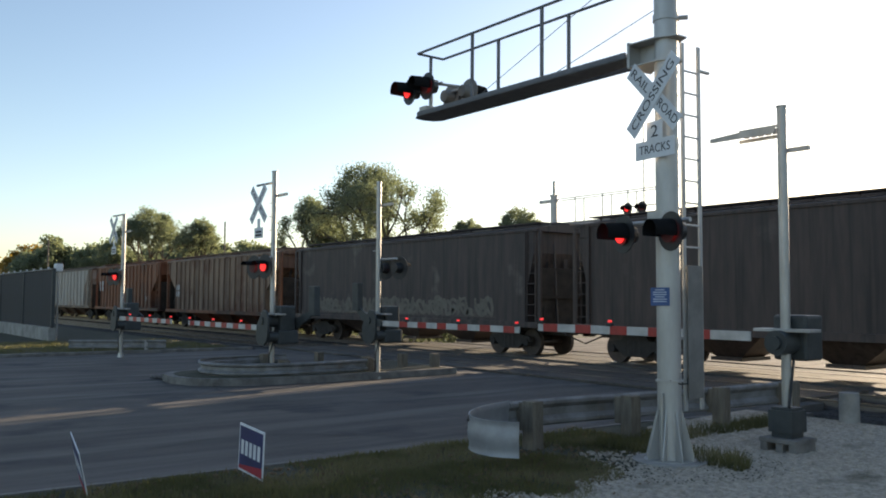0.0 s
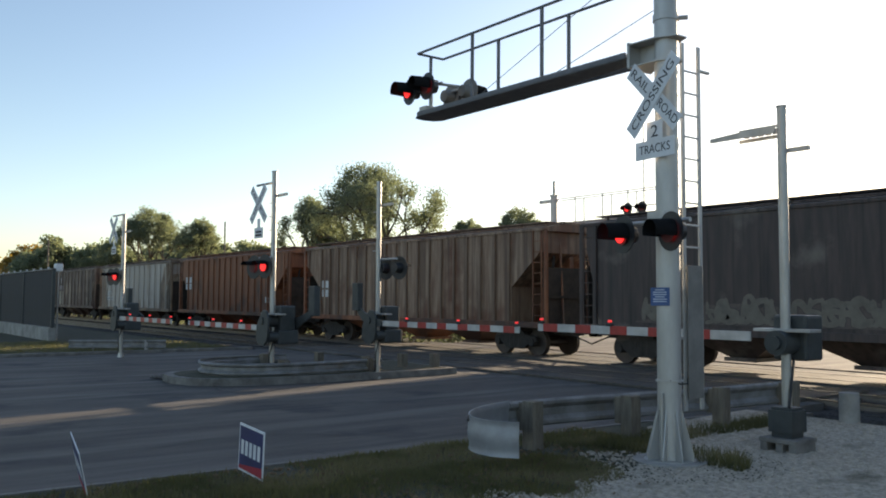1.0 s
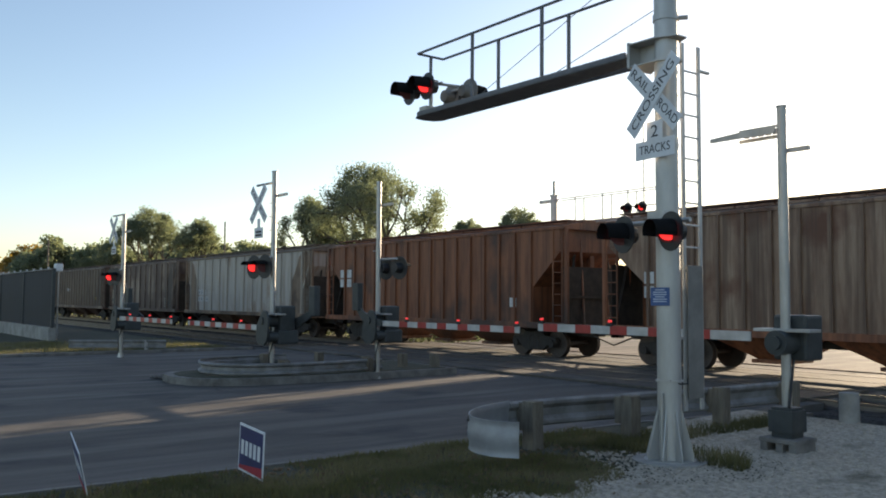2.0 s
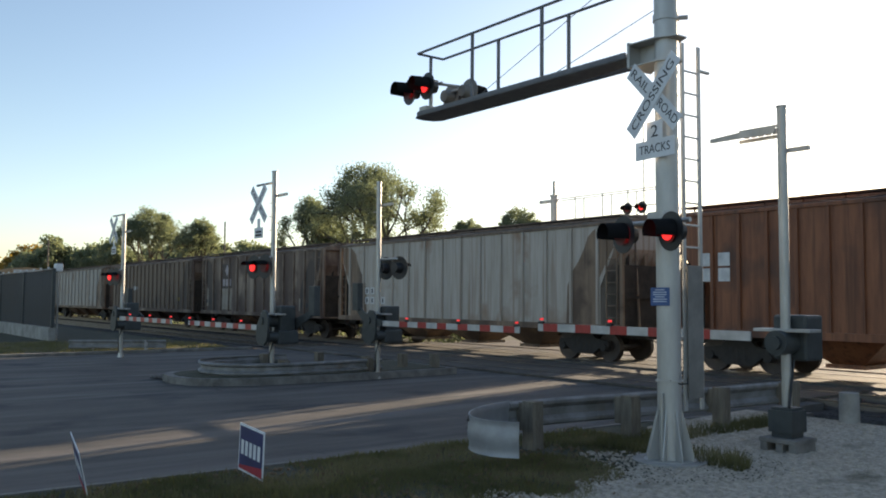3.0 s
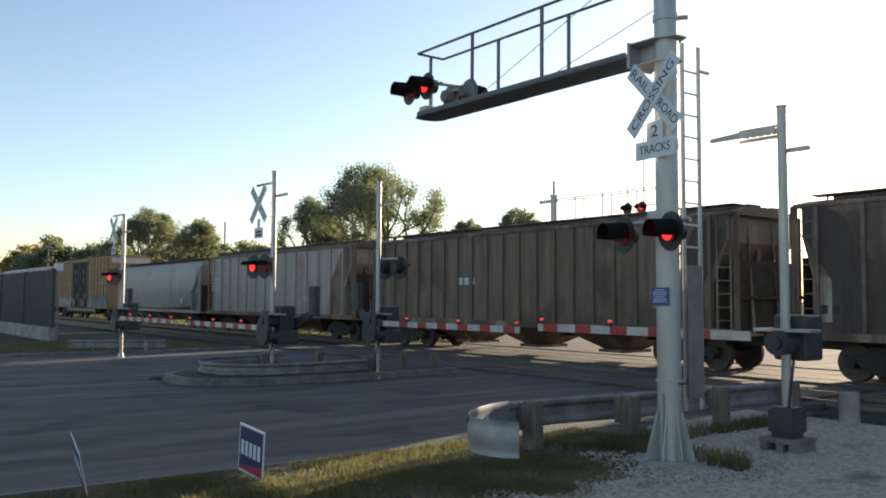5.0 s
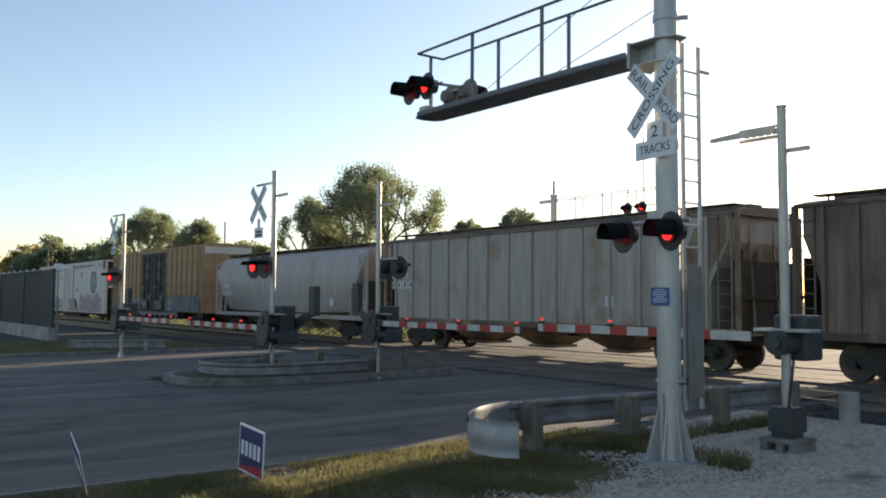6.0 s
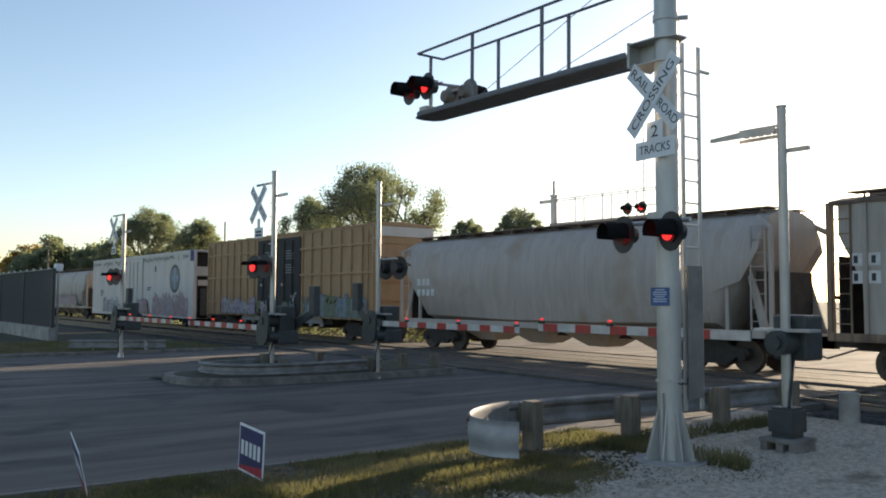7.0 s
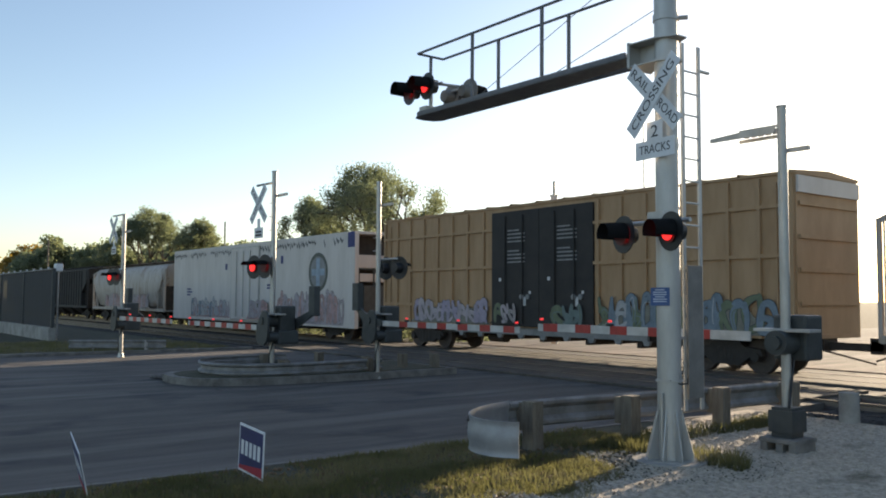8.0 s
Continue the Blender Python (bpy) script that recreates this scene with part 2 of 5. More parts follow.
def build_tracks():
    for yc, nm in ((17.2, "near"), (21.5, "far")):
        bm = B()
        slab = [(-2.6, -0.45), (-1.7, -0.17), (1.7, -0.17), (2.6, -0.45)]
        for x0, x1 in ((-400, -31.6), (-8.8, 200)):
            sweep(bm, [[(x0, yc + y, z) for y, z in slab], [(x1, yc + y, z) for y, z in slab]])
        structure("ballast_" + nm, bm, BALLAST, "grey crushed stone ballast under the track")
        for side in (-0.7525, 0.7525):
            bm = B()
            prof = [(-0.07, -0.17), (0.07, -0.17), (0.02, -0.14), (0.015, -0.05), (0.036, -0.04), (0.036, 0.0), (-0.036, 0.0), (-0.036, -0.04), (-0.015, -0.05), (-0.02, -0.14)]
            sweep(bm, [[(x, yc + side + y, z) for y, z in prof] for x in (-400, 200)])
            structure("rail", bm, RAIL, "polished steel rail of the railway track")
        tie = bmesh.new()
        box(tie, -0.12, 0.12, -1.3, 1.3, -0.34, -0.155)
        me = mesh_of("tie", tie, TIE, bevel=0.012)
        bed = bpy.data.objects["ballast_" + nm]
        for i in range(130):
            x = -32.2 - i * 0.52
            piece("tie", me, bed, pose(x, yc, random.uniform(-0.01, 0.01), 0, 0, random.uniform(-1, 1)))
        for i in range(20):
            piece("tie", me, bed, pose(-8.3 + i * 0.52, yc, 0))
    # crossing surface of panels between and beside the rails
    bm = B()
    slab_xy(bm, [(-31.4, 14.6), (-9.0, 14.6), (-9.0, 24.2), (-31.4, 24.2)], -0.5, -0.07)
    cross = structure("crossing_bed", bm, ASPHALT, "asphalt bed of the level crossing")
    shapes = {}
    for yc in (17.2, 21.5):
        for y0, y1 in ((-1.75, -0.84), (-0.66, -0.01), (0.01, 0.66), (0.84, 1.75)):
            for i in range(9):
                key = (y0, y1)
                if key not in shapes:
                    bm = B()
                    box(bm, 0.01, 2.43, y0, y1, -0.069, -0.006)
                    shapes[key] = mesh_of("crossing_panel", bm, PLANK, bevel=0.008)
                piece("crossing_panel", shapes[key], cross, pose(-31.3 + i * 2.44, yc, random.uniform(-0.004, 0.004)))


def build_island():
    """Raised median with kerb."""
    out = [(-17.95, 14.1), (-17.9, 11.3), (-18.0, 9.4), (-18.2, 8.3), (-18.55, 7.55), (-19.1, 7.12), (-19.8, 6.98), (-20.5, 7.08), (-21.0, 7.45), (-21.25, 8.1), (-21.3, 9.5), (-21.2, 14.3)]
    bm = B()
    slab_xy(bm, out, -0.3, 0.13)
    structure("median_island", bm, OLD_CONCRETE, "raised concrete median island with a rounded nose")
    bm = B()
    slab_xy(bm, [(-19.3 + (x + 19.3) * 0.86, 10.4 + (y - 10.4) * 0.94) for x, y in out], 0.0, 0.145)
    structure("median_fill", bm, SOIL, "dirt filling of the median island")


# ---- guard rails ----
def w_beam(bm, path, z=0.62, h=0.31, depth=0.8):
    prof = [(0.0, -0.5), (0.035, -0.42), (0.035, -0.3), (-0.04, -0.14), (-0.04, 0.14), (0.035, 0.3), (0.035, 0.42), (0.0, 0.5)]
    rings = []
    for i, (x, y) in enumerate(path):
        a = Vector(path[max(0, i - 1)])
        b = Vector(path[min(len(path) - 1, i + 1)])
        t = (b - a).normalized()
        nrm = Vector((t.y, -t.x))
        ring = [(x + nrm.x * d * depth, y + nrm.y * d * depth, z + k * h) for d, k in prof]
        ring += [(x + nrm.x * (d * depth - 0.012), y + nrm.y * (d * depth - 0.012), z + k * h) for d, k in reversed(prof)]
        rings.append(ring)
    sweep(bm, rings)


def guard_rail(label, path, posts, z=0.5, wood=True, ground=0.0, high=0.31, depth=0.8, nose=0):
    g = thing("guard_rail", label, "guard rail", "guard rails at the crossing")
    bm = B()
    w_beam(bm, path[max(0, nose - 1):], z, high, depth)
    part("beam", bm, BEAM, g, "galvanised steel beam", smooth=True)
    if nose:
        bm = B()
        w_beam(bm, path[:nose], z - 0.005, high * 1.1, depth * 0.3)
        end = part("end_terminal", bm, NOSE, g, "pale galvanised rounded end terminal", smooth=True)
        for i in (nose // 2, nose // 2 + 1):
            px, py = path[i]
            for dz in (0.35, 0.1):
                bm = B()
                out = Vector((px + 7.7, py - 7.3)).normalized()
                tube(bm, (px, py, z + dz * high), (px + out.x * 0.025, py + out.y * 0.025, z + dz * high), 0.016, 8)
                part("bolt", bm, GRIME_SHADE, end)
    for x, y in posts:
        bm = B()
        if wood:
            box(bm, x - 0.1, x + 0.1, y - 0.1, y + 0.1, ground - 0.3, z + 0.2)
            part("post", bm, WOOD, g, "weathered timber post", bevel=0.012)
            near = min(path, key=lambda p: math.hypot(p[0] - x, p[1] - y))
            ux, uy = near[0] - x, near[1] - y
            if 0.15 < math.hypot(ux, uy) < 0.7:
                bm = B()
                cx = x + (-0.17 if ux < 0 else 0.17)
                box(bm, cx - 0.06, cx + 0.06, y - 0.08, y + 0.08, z - 0.2, z + 0.17)
                part("spacer_block", bm, WOOD, g, "weathered timber spacer block", bevel=0.01)
        else:
            box(bm, x - 0.06, x + 0.06, y - 0.05, y + 0.05, ground - 0.3, z + 0.14)
            part("post", bm, GALV, g, "", bevel=0.006)
    return g


# ---- signal lamps ----
FLASHERS = []


def flasher(parent, m, phase, r=0.25, shell=BLACK):
    """Round black target with a hooded red lens. Faces -y of m. The lens disc turns over to show lit or dark glass."""
    bm = B()
    tube(bm, (0, 0.0, 0), (0, 0.012, 0), r, 28)
    tube(bm, (0, 0.012, 0), (0, 0.17, 0), 0.14, 16, 0.1)
    tgt = part("target", bm, shell, parent, "", smooth=True)
    tgt.matrix_basis = m
    bm = B()
    ring = []
    for k, (y, rr) in enumerate(((-0.006, 0.15), (-0.3, 0.135))):
        a0, a1 = (-25, 205) if r < 0.28 else (20, 160)
        pts = []
        for i in range(15):
            a = radians(a0 + (a1 - a0) * i / 14)
            pts.append((rr * math.cos(a), y, rr * math.sin(a)))
        for i in range(15):
            a = radians(a1 - (a1 - a0) * i / 14)
            pts.append(((rr - 0.008) * math.cos(a), y, (rr - 0.008) * math.sin(a)))
        ring.append(pts)
    sweep(bm, ring)
    part("hood", bm, HOOD, tgt, "", smooth=True)
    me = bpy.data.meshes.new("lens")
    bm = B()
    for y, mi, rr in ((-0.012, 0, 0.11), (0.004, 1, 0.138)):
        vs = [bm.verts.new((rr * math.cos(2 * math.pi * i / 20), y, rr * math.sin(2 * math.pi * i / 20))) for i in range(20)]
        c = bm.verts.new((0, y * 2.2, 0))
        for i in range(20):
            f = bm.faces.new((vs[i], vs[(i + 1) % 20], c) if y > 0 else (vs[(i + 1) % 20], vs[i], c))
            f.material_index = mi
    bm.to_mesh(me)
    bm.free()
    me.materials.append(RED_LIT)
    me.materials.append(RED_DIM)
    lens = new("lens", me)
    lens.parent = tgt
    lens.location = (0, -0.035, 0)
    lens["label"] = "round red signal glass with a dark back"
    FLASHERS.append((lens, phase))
    return tgt


def crossbuck(parent, m, z, label="white crossbuck blade"):
    for k, (txt, ang) in enumerate((("RAIL   ROAD", -45), ("CROSSING", 45))):
        bm = B()
        box(bm, -0.575, 0.575, -0.108, 0.108, -0.004, 0.004)
        blade = part("crossbuck_blade", bm, SIGN_WHITE, parent, label)
        turn = m @ pose(0, -0.012 * (1 + k), z) @ FACE_S @ pose(0, 0, 0, 0, 0, ang)
        blade.matrix_basis = turn
        if k:
            words("lettering", txt, 0.155, INK, blade, pose(0, 0, 0.0046), "black capital lettering", 1.0)
        else:
            words("lettering", "RAIL", 0.155, INK, blade, pose(-0.335, 0, 0.0046), "black capital lettering", 0.4)
            words("lettering", "ROAD", 0.155, INK, blade, pose(0.335, 0, 0.0046), "black capital lettering", 0.42)


def tracks_sign(parent, m, z):
    bm = B()
    slab_xy(bm, [(-0.343, -0.1145), (0.343, -0.1145), (0.343, 0.1145), (0.14, 0.1145), (0.14, 0.343), (-0.14, 0.343), (-0.14, 0.1145), (-0.343, 0.1145)], -0.003, 0.003)
    s = part("track_count_sign", bm, SIGN_WHITE, parent, "white inverted-T sign with track count")
    s.matrix_basis = m @ pose(0, -0.01, z) @ FACE_S
    words("lettering", "TRACKS", 0.155, INK, s, pose(0, 0, 0.0036), "", 0.54)
    words("lettering", "2", 0.21, INK, s, pose(0, 0.21, 0.0036), "", 0.12)


def build_near_mast():
    x, y = -6.61, 8.49
    mast = thing("cantilever_signal", "galvanised cantilever crossing signal mast with walkway and flashing lights", "crossing signal", "cantilever signals", at(x, y, 0))
    bm = B()
    tube(bm, (0, 0, 0.05), (0, 0, 6.6), 0.145, 28)
    part("mast", bm, GALV, mast, "", smooth=True)
    bm = B()
    for i in range(8):
        a = radians(45 * i + 22)
        d = Vector((math.cos(a), math.sin(a), 0))
        s = Vector((-d.y, d.x, 0)) * 0.006
        pts = [d * 0.14, d * 0.29, d * 0.29 + Vector((0, 0, 0.08)), d * 0.15 + Vector((0, 0, 0.62)), d * 0.14 + Vector((0, 0, 0.62))]
        sweep(bm, [[tuple(p + s + Vector((0, 0, 0.03))) for p in pts], [tuple(p - s + Vector((0, 0, 0.03))) for p in pts]])
        part("gusset", bm, GALV, mast, "triangular base gusset")
        bm = B()
    tube(bm, (0, 0, 0.0), (0, 0, 0.05), 0.31, 20)
    part("base_flange", bm, GALV, mast, "ribbed steel base flange")
    bm = B()
    tube(bm, (0, 0, -0.3), (0, 0, 0.045), 0.45, 24)
    part("footing", bm, CONCRETE, mast, "round concrete footing")
    bm = B()
    tube(bm, (0, 0, 0.98), (0, 0, 1.0), 0.165, 24)
    part("band", bm, GALV, mast)
    bm = B()
    tube(bm, (0.02, -0.17, 0.1), (0.02, -0.17, 0.85), 0.02, 8)
    part("conduit", bm, ALU, mast, "short pale conduit pipe")
    # walkway arm towards -x
    deck = 5.06
    bm = B()
    for yy in (-0.25, 0.27):
        box(bm, -5.0, -0.45, yy, yy + 0.03, -0.03, 0.045)
    for yy in (-0.1, 0.1):
        box(bm, -5.0, -0.45, yy - 0.02, yy + 0.02, -0.02, 0.03)
    for i in range(75):
        px = -4.99 + i * 0.06
        box(bm, px, px + 0.02, -0.22, 0.27, 0.05, 0.062)
    walkway = part("walkway", bm, RAILING, mast, "dark steel grating walkway")
    walkway.matrix_basis = pose(0, 0, deck, 0, 0.3, 0)
    for yy in (-0.24, 0.3):
        for z in (1.05, ):
            bm = B()
            tube(bm, (-5.0, yy, z), (-0.72, yy, z), 0.022, 8)
            r = part("hand_rail", bm, RAILING, mast)
            r.matrix_basis = pose(0, 0, deck, 0, 0.3, 0)
        for px in (-3.53, -1.97):
            bm = B()
            box(bm, px - 0.02, px + 0.02, yy - 0.02, yy + 0.02, 0.05, 1.05)
            r = part("rail_post", bm, RAILING, mast)
            r.matrix_basis = pose(0, 0, deck, 0, 0.3, 0)
    bm = B()
    box(bm, -5.0, -4.96, 0.0, 0.04, 0.05, 1.05)
    r = part("rail_post", bm, RAILING, mast)
    r.matrix_basis = pose(0, 0, deck, 0, 0.3, 0)
    bm = B()
    slab_xy(bm, [(-5.0, -0.25), (-0.45, -0.25), (-0.45, 0.05), (-2.9, 0.3), (-5.0, 0.3), (-5.14, 0.2), (-5.18, 0.0), (-5.14, -0.18)], -0.036, -0.02)
    r = part("walkway_pan", bm, GRATING, mast, "solid plate under the walkway")
    r.matrix_basis = pose(0, 0, deck, 0, 0.3, 0)
    bm = B()
    tube(bm, (-5.0, -0.24, 1.05), (-5.0, 0.3, 1.05), 0.022, 8)
    r = part("hand_rail", bm, RAILING, mast)
    r.matrix_basis = pose(0, 0, deck, 0, 0.3, 0)
    for xx, zz in ((-4.5, 6.6), (-3.05, 5.74)):
        bm = B()
        tube(bm, (xx, 0.24, 5.08), (0, 0.1, zz), 0.006, 6)
        part("stay_rod", bm, RAILING, mast)
    bm = B()
    tube(bm, (0.1, 0.1, 5.48), (0.2, 0.18, 5.48), 0.03, 8)
    tube(bm, (0, 0, 5.44), (0, 0, 5.52), 0.16, 20)
    part("clamp", bm, GALV, mast)
    # clamp head
    bm = B()
    slab_xy(bm, [(-0.44, -0.22), (0.0, -0.22), (0.24, -0.1), (0.24, 0.1), (0.0, 0.22), (-0.44, 0.22)], deck + 0.13, deck + 0.15)
    slab_xy(bm, [(-0.44, -0.2), (0.0, -0.2), (0.2, -0.08), (0.2, 0.08), (0.0, 0.2), (-0.44, 0.2)], deck - 0.15, deck - 0.13)
    box(bm, -0.44, -0.4, -0.22, 0.24, deck - 0.16, deck + 0.17)
    box(bm, -0.4, -0.13, -0.012, 0.012, deck - 0.13, deck + 0.13)
    box(bm, -0.4, -0.1, 0.17, 0.19, deck - 0.13, deck + 0.13)
    part("arm_bracket", bm, GALV, mast, "welded plate bracket for the arm", bevel=0.004)
    for i, xx in enumerate((-5.05, -4.55)):
        flasher(mast, pose(xx - 0.03, -0.35, deck + 0.42, 0, 0, -6), i, 0.225)
        flasher(mast, pose(xx + 0.1, 0.45, deck + 0.42, 0, 0, 180), 1 - i, 0.225, GUARD)
    bm = B()
    tube(bm, (-5.2, -0.1, deck + 0.5), (-4.5, -0.1, deck + 0.5), 0.025, 8)
    tube(bm, (-4.6, -0.1, deck + 0.5), (-4.5, 0.4, deck + 0.5), 0.025, 8)
    tube(bm, (-5.05, 0.4, deck + 0.5), (-4.35, 0.4, deck + 0.5), 0.025, 8)
    box(bm, -4.88, -4.72, -0.2, 0.0, deck + 0.46, deck + 0.6)
    box(bm, -5.0, -4.8, -0.2, 0.05, deck + 0.05, deck + 0.16)
    tube(bm, (-4.8, -0.1, deck), (-4.8, -0.1, deck + 0.55), 0.03, 8)
    part("lamp_bracket", bm, GALV, mast)
    crossbuck(mast, pose(0.01, -0.25, 0, 0, 0, -9), 4.46)
    tracks_sign(mast, pose(-0.02, -0.2, 0, 0, 0, -9), 3.82)
    # flashers low on the mast
    for i, xx in enumerate((-0.36, 0.36)):
        flasher(mast, pose(xx - 0.06, -0.34, 2.78, 0, 0, -15), i, 0.235)
    bm = B()
    tube(bm, (-0.45, -0.16, 2.92), (0.45, -0.16, 2.92), 0.03, 8)
    box(bm, -0.12, 0.12, -0.24, -0.1, 2.84, 3.04)
    part("lamp_bracket", bm, GALV, mast)
    bm = B()
    box(bm, -0.14, 0.14, -0.165, -0.155, 1.9, 2.12)
    blue = part("notice_plate", bm, BLUE, mast, "small blue notice plate", bevel=0.003)
    for i in range(6):
        bm = B()
        w = 0.1 - (0.03 if i in (0, 3) else 0)
        box(bm, -w, w, -0.168, -0.1655, 2.085 - i * 0.028, 2.097 - i * 0.028)
        part("writing_bar", bm, PALE_INK, blue)
    # ladder
    for xx, yy in ((0.02, 0.29), (0.02, 0.62)):
        bm = B()
        box(bm, xx - 0.012, xx + 0.012, yy - 0.03, yy + 0.03, 0.6, 5.22)
        part("ladder_stile", bm, GALV, mast)
    for i in range(15):
        bm = B()
        tube(bm, (0.02, 0.29, 0.95 + i * 0.28), (0.02, 0.62, 0.95 + i * 0.28), 0.014, 6)
        part("ladder_rung", bm, GALV, mast)
    for z in (1.5, 2.9, 4.3):
        bm = B()
        box(bm, -0.01, 0.03, 0.13, 0.3, z - 0.015, z + 0.015)
        part("ladder_bracket", bm, GALV, mast)
    bm = B()
    box(bm, 0.0, 0.04, 0.6, 0.84, 4.9, 4.93)
    part("ladder_bracket", bm, GALV, mast)
    bm = B()
    sag = [(0.1, -0.12, 1.0), (0.15, 0.02, 0.955), (0.12, 0.2, 0.95), (0.03, 0.32, 1.0)]
    for p, q in zip(sag, sag[1:]):
        tube(bm, p, q, 0.008, 6)
    part("cable", bm, BLACK, mast, "slack dark cable")
    bm = B()
    box(bm, 0.04, 0.065, 0.3, 0.6, 0.75, 2.4)
    part("ladder_guard", bm, GUARD, mast, "grey climbing guard plate on the ladder", bevel=0.006)


def gate(label, x, y, face, arm_len, arm_to, crossing=False, zf=2.72, top=4.75, phase=0, lamps=True, block=True, reach=1.15, az=1.33):
    """Gate pole with mechanism, lowered striped arm, flashers. face: the side (-1 or 1 along y) that traffic comes from; arm_to: +1 or -1 along x."""
    g = thing("crossing_gate", label, "crossing gate", "crossing gates", at(x, y, 0))
    bm = B()
    tube(bm, (0, 0, 0.05), (0, 0, top), 0.064, 16)
    tube(bm, (0, 0, top), (0, 0, top + 0.02), 0.075, 16)
    part("pole", bm, ALU, g, "", smooth=True)
    if block:
        bm = B()
        for fx in (-0.2, 0.02, 0.2):
            box(bm, fx - 0.05, fx + 0.05, -0.24, 0.24, -0.2, 0.13)
        box(bm, -0.26, 0.26, -0.26, 0.26, 0.13, 0.19)
        part("footing", bm, OLD_CONCRETE, g, "low footing blocks", bevel=0.012)
    bm = B()
    if block:
        box(bm, -0.17, 0.17, -0.17, 0.17, 0.26, 0.54)
        box(bm, -0.14, 0.14, -0.14, 0.14, 0.19, 0.26)
        box(bm, -0.14, 0.14, -0.14, 0.14, 0.54, 0.58)
    else:
        tube(bm, (0, 0, -0.05), (0, 0, 0.1), 0.11, 16, 0.085)
    part("pole_base", bm, GREY_BOX if block else ALU, g, "dark cast pole base" if block else "pale flared pole base")
    bm = B()
    box(bm, -0.24, 0.24, 0.09, 0.5, 1.18, 1.78)
    part("mechanism", bm, GREY_BOX, g, "grey cast gate mechanism housing", bevel=0.04)
    bm = B()
    tube(bm, (0, -0.25, 1.42), (0, 0.1, 1.42), 0.16, 16)
    tube(bm, (0, -0.3, 1.42), (0, -0.25, 1.42), 0.09, 12)
    part("drive_hub", bm, GREY_BOX, g, "", smooth=True)
    if lamps:
        bm = B()
        box(bm, -0.28, 0.3, 0.02, 0.56, 0.86, 1.2)
        part("gear_case", bm, GREY_BOX, g, "dark cast gear case", bevel=0.05)
        bm = B()
        tube(bm, (-0.27, 0.3, 1.02), (-0.42, 0.3, 1.02), 0.11, 14)
        part("motor", bm, GREY_BOX, g, "", smooth=True)
        bm = B()
        tube(bm, (0.18, 0.04, 1.05), (0.18, -0.2, 1.05), 0.12, 14)
        part("motor", bm, GREY_BOX, g, "", smooth=True)
        bm = B()
        slab_xz(bm, [(-0.34, 0.98), (-0.16, 0.86), (0.08, 0.84), (0.24, 0.95), (0.3, 1.15), (0.3, 1.5), (0.2, 1.66), (0.02, 1.68), (-0.12, 1.52), (-0.3, 1.3)], -0.27, -0.22)
        part("side_shield", bm, GREY_BOX, g, "dark curved side shield")
    bm = B()
    box(bm, -0.4, 0.4, -0.12, 0.16, 1.56, 1.6)
    part("mounting_plate", bm, GALV, g, "", bevel=0.005)
    # lever arms with the weight on the side away from the arm
    for yy in ((0.55,) if face < 0 else (-0.2,)) if lamps else ():
        bm = B()
        w = -arm_to
        slab_xz(bm, [(-w * 0.5, az - 0.06), (0, az - 0.12), (w * 0.4, az + 0.06), (w * reach, az + 0.36), (w * reach, az + 0.5), (w * 0.3, az + 0.26), (0, az + 0.18), (-w * 0.5, az + 0.06)], yy - 0.02, yy + 0.02)
        part("lever_arm", bm, GREY_BOX, g)
        bm = B()
        box(bm, min(w * (reach - 0.23), w * (reach + 0.05)), max(w * (reach - 0.23), w * (reach + 0.05)), yy - 0.08, yy + 0.08, az + 0.3, az + 1.0)
        part("counterweight", bm, GREY_BOX, g, "dark cast counterweight", bevel=0.02)
    bm = B()
    tube(bm, (0.02, -0.08, 0.15), (0.1, -0.12, 0.6), 0.018, 6)
    tube(bm, (0.1, -0.12, 0.6), (0.05, 0.1, 1.2), 0.018, 6)
    part("cable", bm, BLACK, g, "black flexible cable")
    arm = B()
    box(arm, 0.4 if arm_to > 0 else -arm_len, arm_len if arm_to > 0 else -0.4, -0.19, -0.165, az - 0.064, az + 0.064)
    arm = part("gate_arm", arm, WHITE_TAPE, g, "lowered gate arm with red and white stripes")
    red = B()
    box(red, -0.17, 0.17, -0.193, -0.162, -0.066, 0.066)
    red = mesh_of("red_stripe", red, RED_TAPE)
    d = arm_len - 0.3
    while d > 0.7:
        piece("red_stripe", red, arm, pose(arm_to * d, 0, az))
        d -= 0.75
    lamp = B()
    tube(lamp, (0, -0.03, 0), (0, 0.03, 0), 0.02, 12)
    lamp = mesh_of("arm_lamp", lamp, RED_SMALL)
    stem = B()
    box(stem, -0.05, 0.05, -0.03, 0.03, -0.08, -0.04)
    stem = mesh_of("lamp_foot", stem, BLACK)
    for d in (arm_len - 0.08, arm_len * 0.64, arm_len * 0.28):
        piece("arm_lamp", lamp, arm, pose(arm_to * d, -0.18, az + 0.14))
        piece("lamp_foot", stem, arm, pose(arm_to * d, -0.18, az + 0.14))
    rot = pose(0, 0, 0, 0, 0, 0 if face < 0 else 180)
    for i, xx in enumerate((-0.62, -0.02) if lamps else ()):
        flasher(g, rot @ pose(xx, -0.22, zf, 0, 0, 11), (i + phase) % 2, 0.29)
    if lamps:
        bm = B()
        tube(bm, (face * 0.72, face * 0.08, zf + 0.22), (-face * 0.1, face * 0.08, zf + 0.22), 0.028, 8)
        part("lamp_bracket", bm, ALU, g)
    else:
        bm = B()
        slab_xz(bm, [(-1.06, zf + 1.6), (-0.06, zf + 1.6), (-0.06, zf + 1.7), (-0.6, zf + 1.69), (-1.06, zf + 1.66)], -0.09, -0.075)
        part("signal_arm", bm, ALU, g, "tapered plate arm")
        bm = B()
